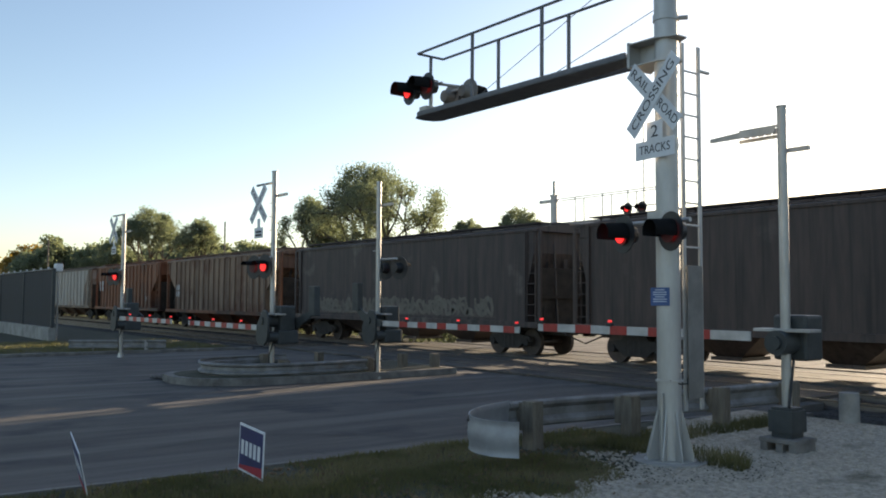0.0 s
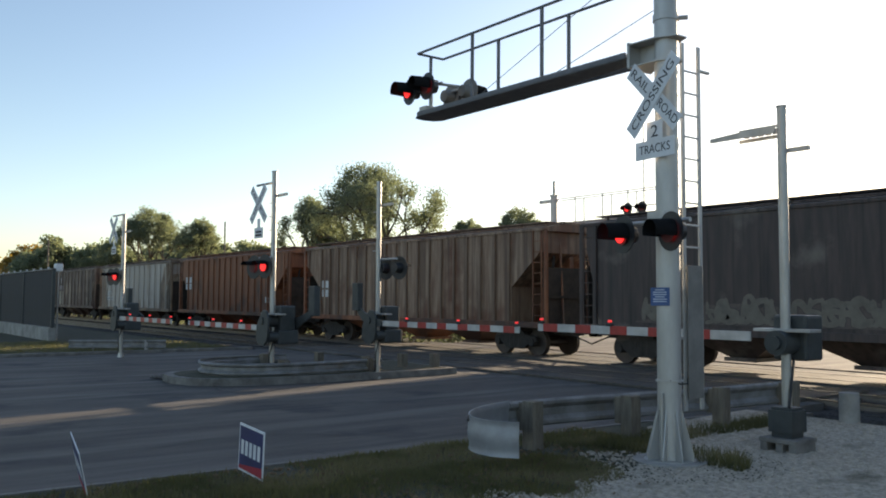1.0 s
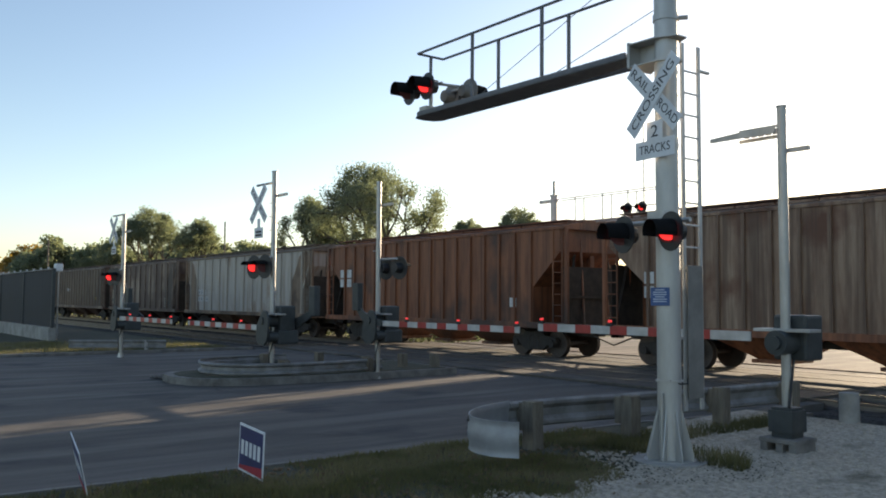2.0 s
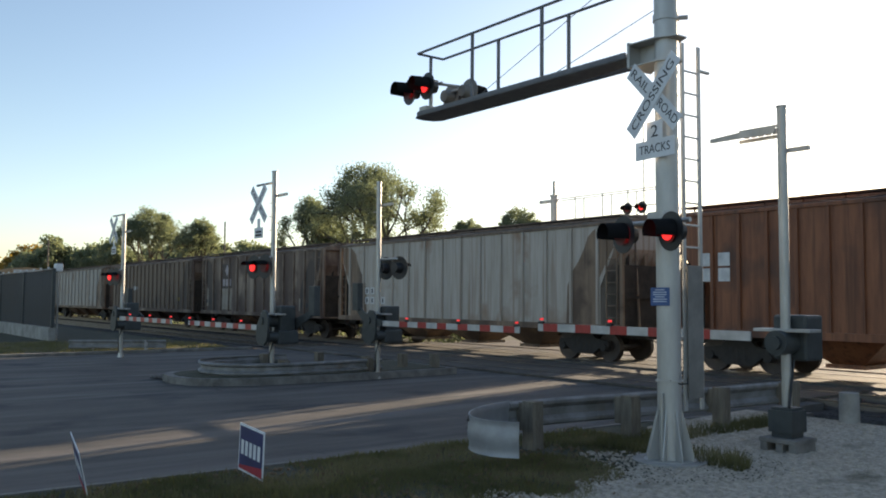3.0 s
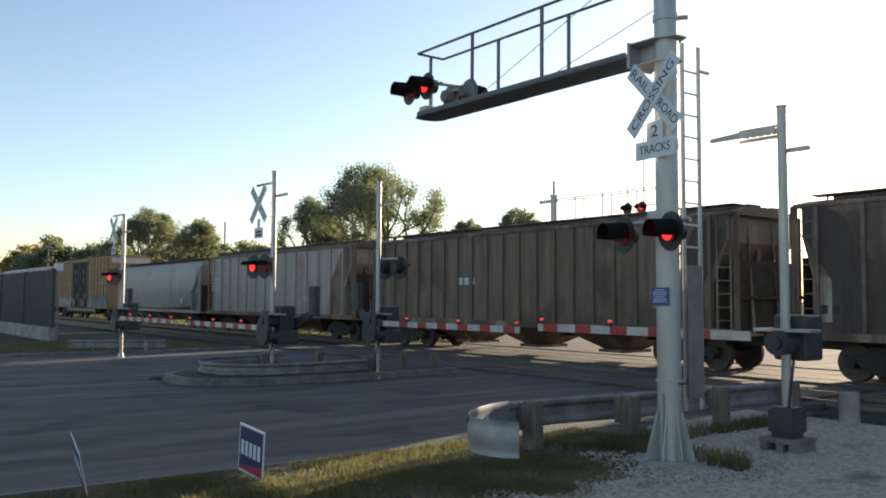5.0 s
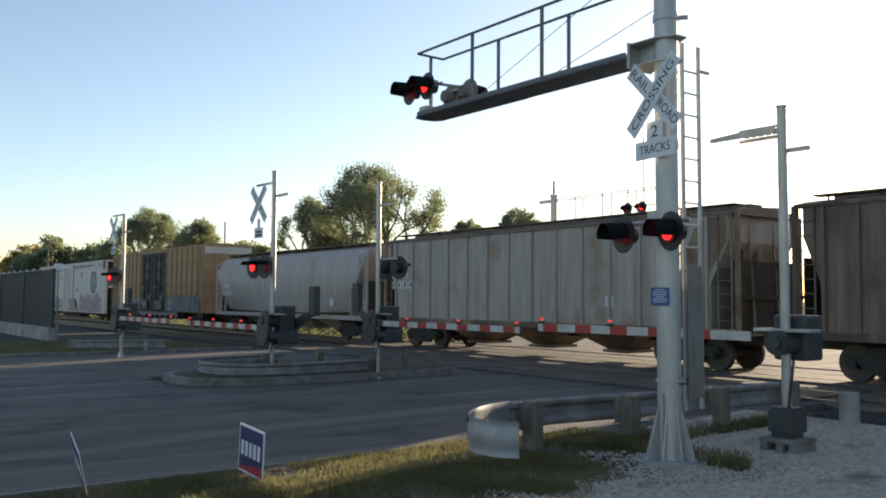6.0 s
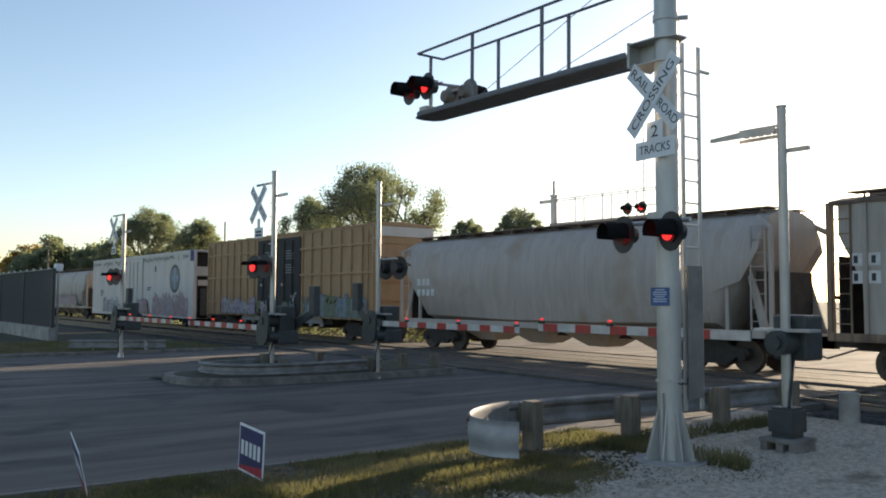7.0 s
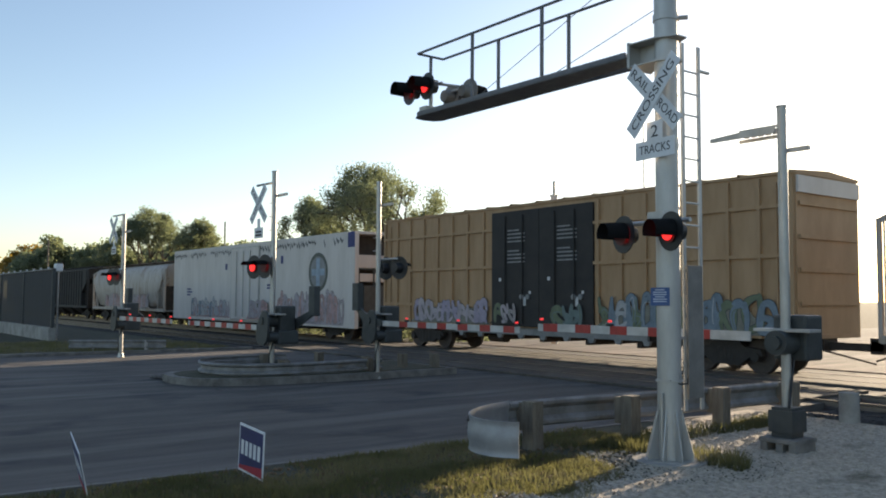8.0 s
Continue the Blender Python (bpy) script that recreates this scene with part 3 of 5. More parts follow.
        for k in range(5):
            box(bm, -0.62 + 0.11 * k, -0.54 + 0.11 * k, 0.075, 0.09, zf + 1.62, zf + 1.7)
        box(bm, -0.7, -0.05, 0.075, 0.09, zf + 1.56, zf + 1.61)
        box(bm, -0.7, -0.05, 0.075, 0.09, zf + 1.71, zf + 1.75)
        part("signal_arm", bm, ALU, g, "perforated plate arm")
    bm = B()
    box(bm, -0.2 if lamps else -0.06, 0.52 if lamps else 0.34, 0.05, 0.1, top - 0.61, top - 0.55)
    part("stop_bracket", bm, GALV, g)
    for i in range(4 if lamps else 0):
        bm = B()
        tube(bm, (0, 0, top - 0.75 - i * 0.33), (-0.18, -0.04, top - 0.75 - i * 0.33), 0.012, 6)
        part("step", bm, GALV, g)
    if crossing:
        bm = B()
        tube(bm, (0, -0.04, 4.75), (-0.55, -0.2, 4.72), 0.03, 8)
        part("sign_bracket", bm, ALU, g)
        crossbuck(g, rot @ pose(-0.42 * (1 if face < 0 else -1), -0.2, 0), 4.25)
        bm = B()
        box(bm, -0.66, -0.18, face * 0.2 - 0.004, face * 0.2 + 0.004, 3.42, 3.68)
        box(bm, -0.5, -0.34, face * 0.2 - 0.004, face * 0.2 + 0.004, 3.68, 3.9)
        s = part("track_count_sign", bm, SIGN_WHITE, g, "small white track count plate")
        for i in range(2):
            bm = B()
            box(bm, -0.58, -0.26, face * 0.206 - 0.001, face * 0.206 + 0.001, 3.47 + 0.08 * i, 3.52 + 0.08 * i)
            part("writing_bar", bm, INK, s)
    return g


# ---- train ----
CARS = []
SPEED = 19.6
TRAIN_Y = 21.5
WHEELSETS = []


def wheelset_mesh():
    bm = B()
    tube(bm, (0, -0.95, 0), (0, 0.95, 0), 0.08, 10)
    for s in (-1, 1):
        tube(bm, (0, s * 0.69, 0), (0, s * 0.825, 0), 0.457, 26)
        tube(bm, (0, s * 0.66, 0), (0, s * 0.69, 0), 0.485, 26)
        tube(bm, (0, s * 0.825, 0), (0, s * 0.85, 0), 0.16, 12)
    return mesh_of("wheelset", bm, WHEEL, smooth=True)


WS = wheelset_mesh()


def side_frame_mesh():
    bm = B()
    top = [(-1.1, 0.5), (-1.05, 0.66), (-0.55, 0.72), (-0.4, 0.86), (0.4, 0.86), (0.55, 0.72), (1.05, 0.66), (1.1, 0.5), (0.72, 0.44), (0.42, 0.22), (-0.42, 0.22), (-0.72, 0.44)]
    slab_xz(bm, top, -0.08, 0.08)
    for x in (-0.22, 0.0, 0.22):
        tube(bm, (x, 0, 0.3), (x, 0, 0.7), 0.11, 8)
    for x in (-0.89, 0.89):
        tube(bm, (x, -0.14, 0.457), (x, 0.14, 0.457), 0.13, 12)
    return mesh_of("side_frame", bm, TRUCK, bevel=0.0)


SF = side_frame_mesh()
BOLSTER = B()
box(BOLSTER, -0.2, 0.2, -1.0, 1.0, 0.5, 0.82)
BOLSTER = mesh_of("bolster", BOLSTER, TRUCK)


def trucks(car, half):
    for s in (-1, 1):
        for w in (-0.89, 0.89):
            o = piece("wheelset", WS, car, pose(s * half + w, 0, 0.457))
            WHEELSETS.append((o, s * half + w))
        for yy in (-1.0, 1.0):
            piece("side_frame", SF, car, pose(s * half, yy, 0))
        piece("bolster", BOLSTER, car, pose(s * half, 0, 0))


def couplers(car, a, pitch_half, z=0.88):
    for s in (-1, 1):
        bm = B()
        box(bm, min(s * (a - 0.4), s * pitch_half), max(s * (a - 0.4), s * pitch_half), -0.09, 0.09, z - 0.1, z + 0.1)
        box(bm, s * pitch_half - 0.16, s * pitch_half + 0.16, -0.16, 0.12, z - 0.16, z + 0.16)
        tube(bm, (s * (a - 0.1), -0.3, z - 0.1), (s * pitch_half, -0.2, z - 0.4), 0.025, 6)
        part("coupler", bm, TRUCK, car, "grimy knuckle coupler")


def ladder(bm, x, y, z0, z1, w=0.4):
    for sx in (-w / 2, w / 2):
        box(bm, x + sx - 0.02, x + sx + 0.02, y - 0.02, y + 0.02, z0, z1)
    n = int((z1 - z0) / 0.36)
    for i in range(n + 1):
        z = z0 + 0.06 + i * 0.36
        box(bm, x - w / 2, x + w / 2, y - 0.015, y + 0.015, z - 0.012, z + 0.012)


def car_root(name, label, front, back, category="freight car"):
    c = thing(name, label, category, "freight train", at((front + back) / 2, TRAIN_Y, 0))
    CARS.append((c, (front + back) / 2))
    return c


def marks(car, x, z, rows, y, material, w=0.24, h=0.26, gap=0.3, name="data_plate"):
    """Stencilled reporting marks as plain plates."""
    for r, k in enumerate(rows):
        for i in range(k):
            bm = B()
            box(bm, x + i * gap, x + i * gap + w, y - 0.004, y, z - r * 0.42, z - r * 0.42 + h)
            part(name, bm, material, car)


def hopper(label, front, back, paint, roof_paint, ribs=16, top=4.35, wide=1.58, grime=None, bays=3, diag=2.6):
    """Covered hopper with side posts, sloped ends and discharge bays. front/back: ends of the car's stretch of the train at the start."""
    c = car_root("covered_hopper_car", label, front, back)
    P = (front - back) / 2
    a = P - 0.82
    grime = grime or paint
    # side sheets and body
    bm = B()
    d0 = 0.25
    hd = diag * 0.65
    pts = [(-a + d0, top), (-a + d0, top - 0.8), (-a + d0 + hd, 2.4), (-a + d0 + hd, 1.12), (a - d0 - hd, 1.12), (a - d0 - hd, 2.4), (a - d0, top - 0.8), (a - d0, top)]
    slab_xz(bm, pts, -wide, wide)
    body = part("body", bm, paint, c, "", bevel=0.015)
    # roof
    bm = B()
    prof = [(-wide - 0.05, top - 0.06), (-wide - 0.05, top + 0.03), (-0.9, top + 0.17), (0, top + 0.22), (0.9, top + 0.17), (wide + 0.05, top + 0.03), (wide + 0.05, top - 0.06)]
    sweep(bm, [[(x, y, z) for y, z in prof] for x in (-a + 0.05, a - 0.05)])
    part("roof", bm, roof_paint, c)
    bm = B()
    box(bm, -a + 0.4, a - 0.4, -0.32, 0.32, top + 0.23, top + 0.34)
    part("hatch_cover", bm, roof_paint, c, "long roof hatch", bevel=0.02)
    for s in (-1, 1):
        bm = B()
        for i in range(14):
            x = -a + 0.6 + i * (2 * a - 1.2) / 13
            box(bm, x - 0.02, x + 0.02, s * 0.95 - 0.02, s * 0.95 + 0.02, top + 0.12, top + 0.26)
        box(bm, -a + 0.3, a - 0.3, s * 0.95 - 0.25, s * 0.95 + 0.2, top + 0.25, top + 0.29)
        part("running_board", bm, roof_paint, c)
    # side posts
    rb = B()
    box(rb, -0.05, 0.05, -0.07, 0.0, 0, top - 0.07 - 1.14)
    rb = mesh_of("side_post", rb, paint, bevel=0.008)
    x0 = a - d0 - hd - 0.08
    for s in (-1, 1):
        for i in range(ribs):
            piece("side_post", rb, c, pose(-x0 + 2 * x0 * i / (ribs - 1), s * wide, 1.14, 0, 0, 0 if s < 0 else 180))
    for s in (-1, 1):
        bm = B()
        e = s * (a - d0 - hd)
        slab_xz(bm, [(e, 1.08), (s * (a - 0.3), 1.08), (s * (a - 0.3), top - 0.9), (e, 2.38)], -0.09, 0.09)
        part("shear_plate", bm, grime, c, "centre plate under the sloped end")
        for yy in (-0.75, 0.75):
            bm = B()
            tube(bm, (s * (a - 0.15), yy * 1.7, 1.06), (s * (a - 0.4), yy, top - 0.7), 0.05, 6)
            part("end_brace", bm, GRIME_SHADE, c, "slanted tube brace")
        bm = B()
        box(bm, s * (a - 0.12) - 0.03, s * (a - 0.12) + 0.03, -wide + 0.1, wide - 0.1, 2.0, 2.1)
        part("cross_bar", bm, GRIME_SHADE, c)
        # end wall coloured dark for both grime and the shade under the slope
        bm = B()
        box(bm, s * (a - 0.2) - 0.02, s * (a - 0.2) + 0.02, -wide + 0.12, wide - 0.06, 1.06, 3.05)
        part("end_wall", bm, GRIME_SHADE, c, "end wall below the slope sheet, dark for grime and shade")
    # sills
    for s in (-1, 1):
        bm = B()
        box(bm, -a, a, s * (wide + 0.03) - 0.06, s * (wide + 0.03) + 0.06, 1.0, 1.2)
        part("side_sill", bm, grime, c, "", bevel=0.01)
    bm = B()
    box(bm, -a, a, -0.3, 0.3, 0.72, 1.06)
    part("centre_sill", bm, TRUCK, c)
    # end posts, ladders, braces, platforms
    for s in (-1, 1):
        bm = B()
        box(bm, min(s * (a - 2.6), s * a), max(s * (a - 2.6), s * a), -1.5, 1.5, 1.0, 1.06)
        for yy in (-1, 1):
            box(bm, s * a - 0.06, s * a + 0.06, yy * (wide - 0.05) - 0.05, yy * (wide - 0.05) + 0.05, 1.0, top)
            tube(bm, (s * (a - 0.1), yy * 0.6, 1.05), (s * (a - 0.3), yy * 0.6, top), 0.04, 6)
        part("end_frame", bm, grime, c)
        bm = B()
        ladder(bm, s * (a - 0.35), -wide - 0.02, 1.0, top, 0.42)
        part("ladder", bm, grime, c)
        bm = B()
        ladder(bm, s * (a - 0.35), wide + 0.02, 1.0, top, 0.42)
        part("ladder", bm, grime, c)
    # discharge bays
    span = 2 * (a - 3.3)
    bw = span / bays
    for i in range(bays):
        x = -span / 2 + bw * (i + 0.5)
        bm = B()
        sweep(bm, [[(x - bw / 2 + 0.02, -1.45, 1.12), (x + bw / 2 - 0.02, -1.45, 1.12), (x + bw / 2 - 0.02, 1.45, 1.12), (x - bw / 2 + 0.02, 1.45, 1.12)],
                   [(x - 0.4, -0.55, 0.38), (x + 0.4, -0.55, 0.38), (x + 0.4, 0.55, 0.38), (x - 0.4, 0.55, 0.38)]])
        box(bm, x - 0.5, x + 0.5, -0.7, 0.7, 0.28, 0.38)
        part("discharge_bay", bm, grime, c, "sloped discharge hopper")
    trucks(c, a - 2.05)
    couplers(c, a, P)
    return c


def barrel_hopper(label, front, back, paint, roof_paint):
    """Covered hopper with smooth rounded sides."""
    c = car_root("covered_hopper_car", label, front, back)
    P = (front - back) / 2
    a = P - 0.76
    bm = B()

    def ring(x, low):
        pts = []
        for y, z in ((-0.9, low), (-1.42, low + 0.25), (-1.6, 2.2), (-1.62, 2.9), (-1.5, 3.7), (-1.15, 4.2), (-0.6, 4.38), (0, 4.42), (0.6, 4.38), (1.15, 4.2), (1.5, 3.7), (1.62, 2.9), (1.6, 2.2), (1.42, low + 0.25), (0.9, low)):
            pts.append((x, y, max(z, low + 0.02 * abs(y))))
        return pts
    secs = []
    for x, low in ((-a + 0.3, 3.3), (-a + 0.85, 2.45), (-a + 1.7, 1.1), (-2, 1.0), (2, 1.0), (a - 1.7, 1.1), (a - 0.85, 2.45), (a - 0.3, 3.3)):
        secs.append(ring(x, low))
    sweep(bm, secs)
    part("body", bm, paint, c, "", smooth=True)
    bm = B()
    box(bm, -a + 0.4, a - 0.4, -0.95, -0.45, 4.46, 4.5)
    box(bm, -a + 0.4, a - 0.4, 0.45, 0.95, 4.46, 4.5)
    for i in range(15):
        x = -a + 0.6 + i * (2 * a - 1.2) / 14
        box(bm, x - 0.02, x + 0.02, -0.95, 0.95, 4.36, 4.46)
    part("running_board", bm, roof_paint, c)
    bm = B()
    box(bm, -a + 0.8, a - 0.8, -0.3, 0.3, 4.38, 4.52)
    part("hatch_cover", bm, roof_paint, c, "", bevel=0.02)
    for s in (-1, 1):
        bm = B()
        box(bm, -a, a, s * 1.5 - 0.07, s * 1.5 + 0.07, 0.98, 1.18)
        part("side_sill", bm, paint, c)
        bm = B()
        box(bm, min(s * (a - 2.6), s * a), max(s * (a - 2.6), s * a), -1.5, 1.5, 1.0, 1.06)
        for yy in (-1, 1):
            box(bm, s * a - 0.05, s * a + 0.05, yy * 1.5 - 0.05, yy * 1.5 + 0.05, 1.0, 3.9)
            box(bm, s * (a - 1.3) - 0.05, s * (a - 1.3) + 0.05, yy * 1.5 - 0.05, yy * 1.5 + 0.05, 1.0, 3.4)
            sweep(bm, [[(s * (a - 0.1), yy * 1.5 - 0.05, 3.8), (s * a, yy * 1.5 - 0.05, 3.9), (s * (a - 0.6), yy * 1.1, 4.3), (s * (a - 0.7), yy * 1.1, 4.2)],
                       [(s * (a - 0.1), yy * 1.5 + 0.05, 3.8), (s * a, yy * 1.5 + 0.05, 3.9), (s * (a - 0.6), yy * 1.1 + 0.1, 4.3), (s * (a - 0.7), yy * 1.1 + 0.1, 4.2)]])
        part("end_frame", bm, paint, c)
        bm = B()
        ladder(bm, s * (a - 0.35), -1.55, 1.0, 3.9, 0.42)
        part("ladder", bm, paint, c)
    bm = B()
    box(bm, -a, a, -0.3, 0.3, 0.72, 1.06)
    part("centre_sill", bm, TRUCK, c)
    for s in (-1, 1):
        # centre plate's dark colour carries grime and the shade under the slope
        bm = B()
        slab_xz(bm, [(s * (a - 1.8), 1.06), (s * (a - 0.5), 1.06), (s * (a - 0.5), 2.9), (s * (a - 0.9), 2.4)], -0.09, 0.09)
        part("shear_plate", bm, GRIME_SHADE, c)
        for yy in (-1, 1):
            bm = B()
            sweep(bm, [[(s * (a - 0.1), yy * 1.42, 1.06), (s * (a - 0.35), yy * 1.42, 1.06), (s * (a - 0.75), yy * 1.42, 2.6), (s * (a - 0.6), yy * 1.42, 2.7)],
                       [(s * (a - 0.1), yy * 1.36, 1.06), (s * (a - 0.35), yy * 1.36, 1.06), (s * (a - 0.75), yy * 1.36, 2.6), (s * (a - 0.6), yy * 1.36, 2.7)]])
            part("end_brace", bm, paint, c, "slanted brace at the open end")
        # plate whose colour gives the dark, shaded inside of the end, with grime
        bm = B()
        box(bm, s * (a - 0.5) - 0.02, s * (a - 0.5) + 0.02, -1.34, 1.34, 1.06, 2.75)
        part("end_wall", bm, GRIME_SHADE, c, "end wall below the slope sheet, dark for grime and shade")
    for i in range(4):
        x = -4.2 + 2.8 * i
        bm = B()
        sweep(bm, [[(x - 1.3, -1.2, 1.06), (x + 1.3, -1.2, 1.06), (x + 1.3, 1.2, 1.06), (x - 1.3, 1.2, 1.06)],
                   [(x - 0.4, -0.4, 0.42), (x + 0.4, -0.4, 0.42), (x + 0.4, 0.4, 0.42), (x - 0.4, 0.4, 0.42)]])
        part("discharge_bay", bm, paint, c)
    trucks(c, a - 2.05)
    couplers(c, a, P)
    return c


def graffiti(car, x0, x1, z0, z1, y, mats, seed, cloud=1.0):
    """Sprayed lettering along a car side. mats: background cloud, outline, then fills. Each letter is a piece of bent round-ended strokes."""
    rnd = random.Random(seed)
    high = z1 - z0

    def sheet(name, faces, label, kind=""):
        """faces: outline, lift off the wall, material number."""
        verts, polys, used = [], [], []
        for q, (pts, lift, k) in enumerate(faces):
            b = len(verts)
            verts += [(px, y - lift - 0.00002 * q, pz) for px, pz in pts]
            polys.append(tuple(range(b, b + len(pts))))
            used.append(k)
        me = bpy.data.meshes.new(name)
        me.from_pydata(verts, [], polys)
        for m in mats:
            me.materials.append(m)
        for f, k in zip(me.polygons, used):
            f.material_index = k
        o = piece(name, me, car, Matrix())
        o["label"] = label
        if kind:
            o["kind"] = kind

    def stroke(p, m, q, t):
        rows = []
        for i in range(8):
            f = i / 7
            c = p * (1 - f) ** 2 + m * (2 * f * (1 - f)) + q * f * f
            d = ((m - p) * (1 - f) + (q - m) * f).normalized()
            w = t * (0.75 + 0.35 * math.sin(math.pi * f))
            rows.append((c, Vector((-d.y, d.x)) * w, d * w))
        pts = [rows[0][0] - rows[0][2] * 0.8] + [c + n for c, n, d in rows] + [rows[-1][0] + rows[-1][2] * 0.8] + [c - n for c, n, d in reversed(rows)]
        return [tuple(v) for v in pts]
    # uneven cloud of paint behind the letters
    top, n = [], int((x1 - x0) / 0.12)
    for i in range(n + 1):
        x = x0 - 0.1 + (x1 - x0 + 0.2) * i / n
        edge = min(1.0, 6 * i / n, 6 * (n - i) / n)
        top.append((x, z0 + high * cloud * max(0.06, edge * (0.68 + 0.3 * noise.noise((x * 1.3, seed, 0)) + 0.14 * noise.noise((x * 5, seed, 2))))))
    sheet("graffiti_cloud", [([(x0 - 0.1, z0)] + [(x1 + 0.1, z0)] + top[::-1], 0.0006, 0)], "sprayed background of a graffiti piece")
    shapes = [((0.1, 0), (0.0, 0.5), (0.15, 1)), ((0.9, 0), (1.05, 0.5), (0.85, 1)), ((0.1, 0.95), (0.6, 1.25), (0.9, 0.6)), ((0.1, 0.5), (0.5, 0.75), (0.9, 0.45)),
              ((0.1, 0.05), (0.5, -0.15), (0.95, 0.25)), ((0.1, 1), (0.2, 0.3), (0.9, 0.05)), ((0.85, 0.95), (-0.35, 0.9), (0.2, 0.1)), ((0.1, 0.55), (1.3, 0.5), (0.2, 0.02))]
    x, turn = x0 + 0.15, 0
    while x < x1 - 0.4:
        w, h = rnd.uniform(0.32, 0.58), high * rnd.uniform(0.62, 0.86)
        zb = z0 + high * rnd.uniform(0.03, 0.1)
        lean, t = rnd.uniform(-0.08, 0.14), rnd.uniform(0.055, 0.095)
        fill = rnd.randrange(2, len(mats))
        faces = []
        for trio in rnd.sample(shapes, rnd.randrange(3, 6)):
            p, m, q = [Vector((x + ax * w + lean * az * h, max(z0 + t, zb + az * h))) for ax, az in trio]
            faces.append((stroke(p, m, q, t + 0.02), 0.002 + 0.0005 * turn, 1))
            faces.append((stroke(p, m, q, t), 0.004 + 0.0005 * turn, fill))
            if rnd.random() < 0.4:
                faces.append((stroke(p.lerp(q, 0.2) + Vector((t * 0.4, 0)), m, q, t * 0.18), 0.0055 + 0.0005 * turn, rnd.randrange(2, len(mats))))
        sheet("graffiti_letter", faces, "sprayed graffiti letter")
        turn = (turn + 1) % 3
        x += w * rnd.uniform(0.75, 0.98)


def build_train():
    def paint(name, base, dark, spots, at_=0.6, sc=0.35, st=None, st_at=0.56, st_map=(7, 7, 0.22)):
        return mat(name, base, 0.6, 0.0, dark=dark, scale=1.3, stretch=(2.6, 1, 0.35), spots=spots, spot_at=at_, spot_scale=sc, bump=0.15, bump_scale=8, streaks=st or tuple(0.55 * v for v in dark), streak_at=st_at, streak_map=st_map)
    rust = (0.1, 0.045, 0.025)
    soot = (0.045, 0.04, 0.038)
    p_dark = paint("soot_dark_paint", (0.082, 0.053, 0.043), (0.045, 0.031, 0.026), (0.15, 0.12, 0.1), 0.66, 0.5)
    p_dark2 = paint("grimy_blue_grey_paint", (0.08, 0.054, 0.047), (0.042, 0.031, 0.028), (0.17, 0.14, 0.115), 0.64, 0.6)
    p_tan = paint("rusty_tan_paint", (0.34, 0.225, 0.15), (0.175, 0.09, 0.054), (0.145, 0.055, 0.028), 0.56, 0.5, (0.09, 0.048, 0.03), 0.5, (6, 6, 0.14))
    p_rust = paint("orange_brown_paint", (0.28, 0.1, 0.043), (0.155, 0.052, 0.024), (0.07, 0.035, 0.025), 0.58, 0.4)
    p_white = paint("off_white_paint", (0.47, 0.415, 0.36), (0.37, 0.315, 0.26), (0.27, 0.17, 0.11), 0.62, 0.45, (0.27, 0.19, 0.14))
    p_spot = paint("patchy_brown_paint", (0.34, 0.25, 0.185), (0.2, 0.135, 0.098), (0.09, 0.05, 0.037), 0.5, 0.5, (0.08, 0.045, 0.034), 0.44, (1.5, 1.5, 0.2))
    p_rusty = paint("rust_brown_end_paint", (0.26, 0.17, 0.11), (0.16, 0.1, 0.065), (0.1, 0.06, 0.04), 0.55, 0.7)
    p_grey = paint("weathered_grey_paint", (0.21, 0.145, 0.102), (0.115, 0.078, 0.055), (0.08, 0.052, 0.038), 0.58, 0.4, (0.12, 0.07, 0.045))
    p_grey2 = paint("light_grey_paint", (0.41, 0.362, 0.318), (0.32, 0.275, 0.235), (0.27, 0.18, 0.12), 0.6, 0.5, (0.28, 0.21, 0.16))
    p_pale = paint("pale_grey_paint", (0.42, 0.365, 0.33), (0.36, 0.31, 0.275), (0.33, 0.25, 0.18), 0.6, 0.5, (0.36, 0.29, 0.23))
    p_yellow = mat("yellow_boxcar_paint", (0.42, 0.26, 0.14), 0.65, dark=(0.34, 0.2, 0.1), scale=1.2, stretch=(2, 1, 0.4), spots=(0.3, 0.17, 0.06), spot_at=0.7, spot_scale=0.6)
    p_black = mat("black_door_paint", (0.03, 0.025, 0.022), 0.7, dark=(0.018, 0.016, 0.015), scale=1.5)
    p_reefer = mat("white_reefer_paint", (0.6, 0.545, 0.5), 0.55, dark=(0.52, 0.465, 0.42), scale=1.0, stretch=(2, 1, 0.4), spots=(0.45, 0.4, 0.34), spot_at=0.72)
    p_navy = mat("navy_paint", (0.03, 0.04, 0.16), 0.6, scale=3)
    stencil = mat("white_stencil", (0.65, 0.64, 0.62), 0.6, scale=3)
    g_pink = mat("pink_spray", (0.46, 0.27, 0.25), 0.6, scale=3)
    g_mauve = mat("mauve_spray", (0.4, 0.34, 0.35), 0.6, scale=3)
    g_teal = mat("teal_spray", (0.13, 0.18, 0.17), 0.6, scale=3)
    g_white = mat("white_spray", (0.4, 0.4, 0.4), 0.6, scale=3)
    g_haze = mat("grey_green_spray", (0.2, 0.19, 0.15), 0.6, scale=3)
    g_lilac = mat("lilac_spray", (0.34, 0.29, 0.36), 0.6, scale=3)
    g_olive = mat("olive_spray", (0.14, 0.17, 0.1), 0.6, scale=3)
    g_steel = mat("steel_blue_spray", (0.17, 0.22, 0.26), 0.6, scale=3)
    g_ring = mat("olive_emblem_paint", (0.1, 0.105, 0.085), 0.6, scale=3)
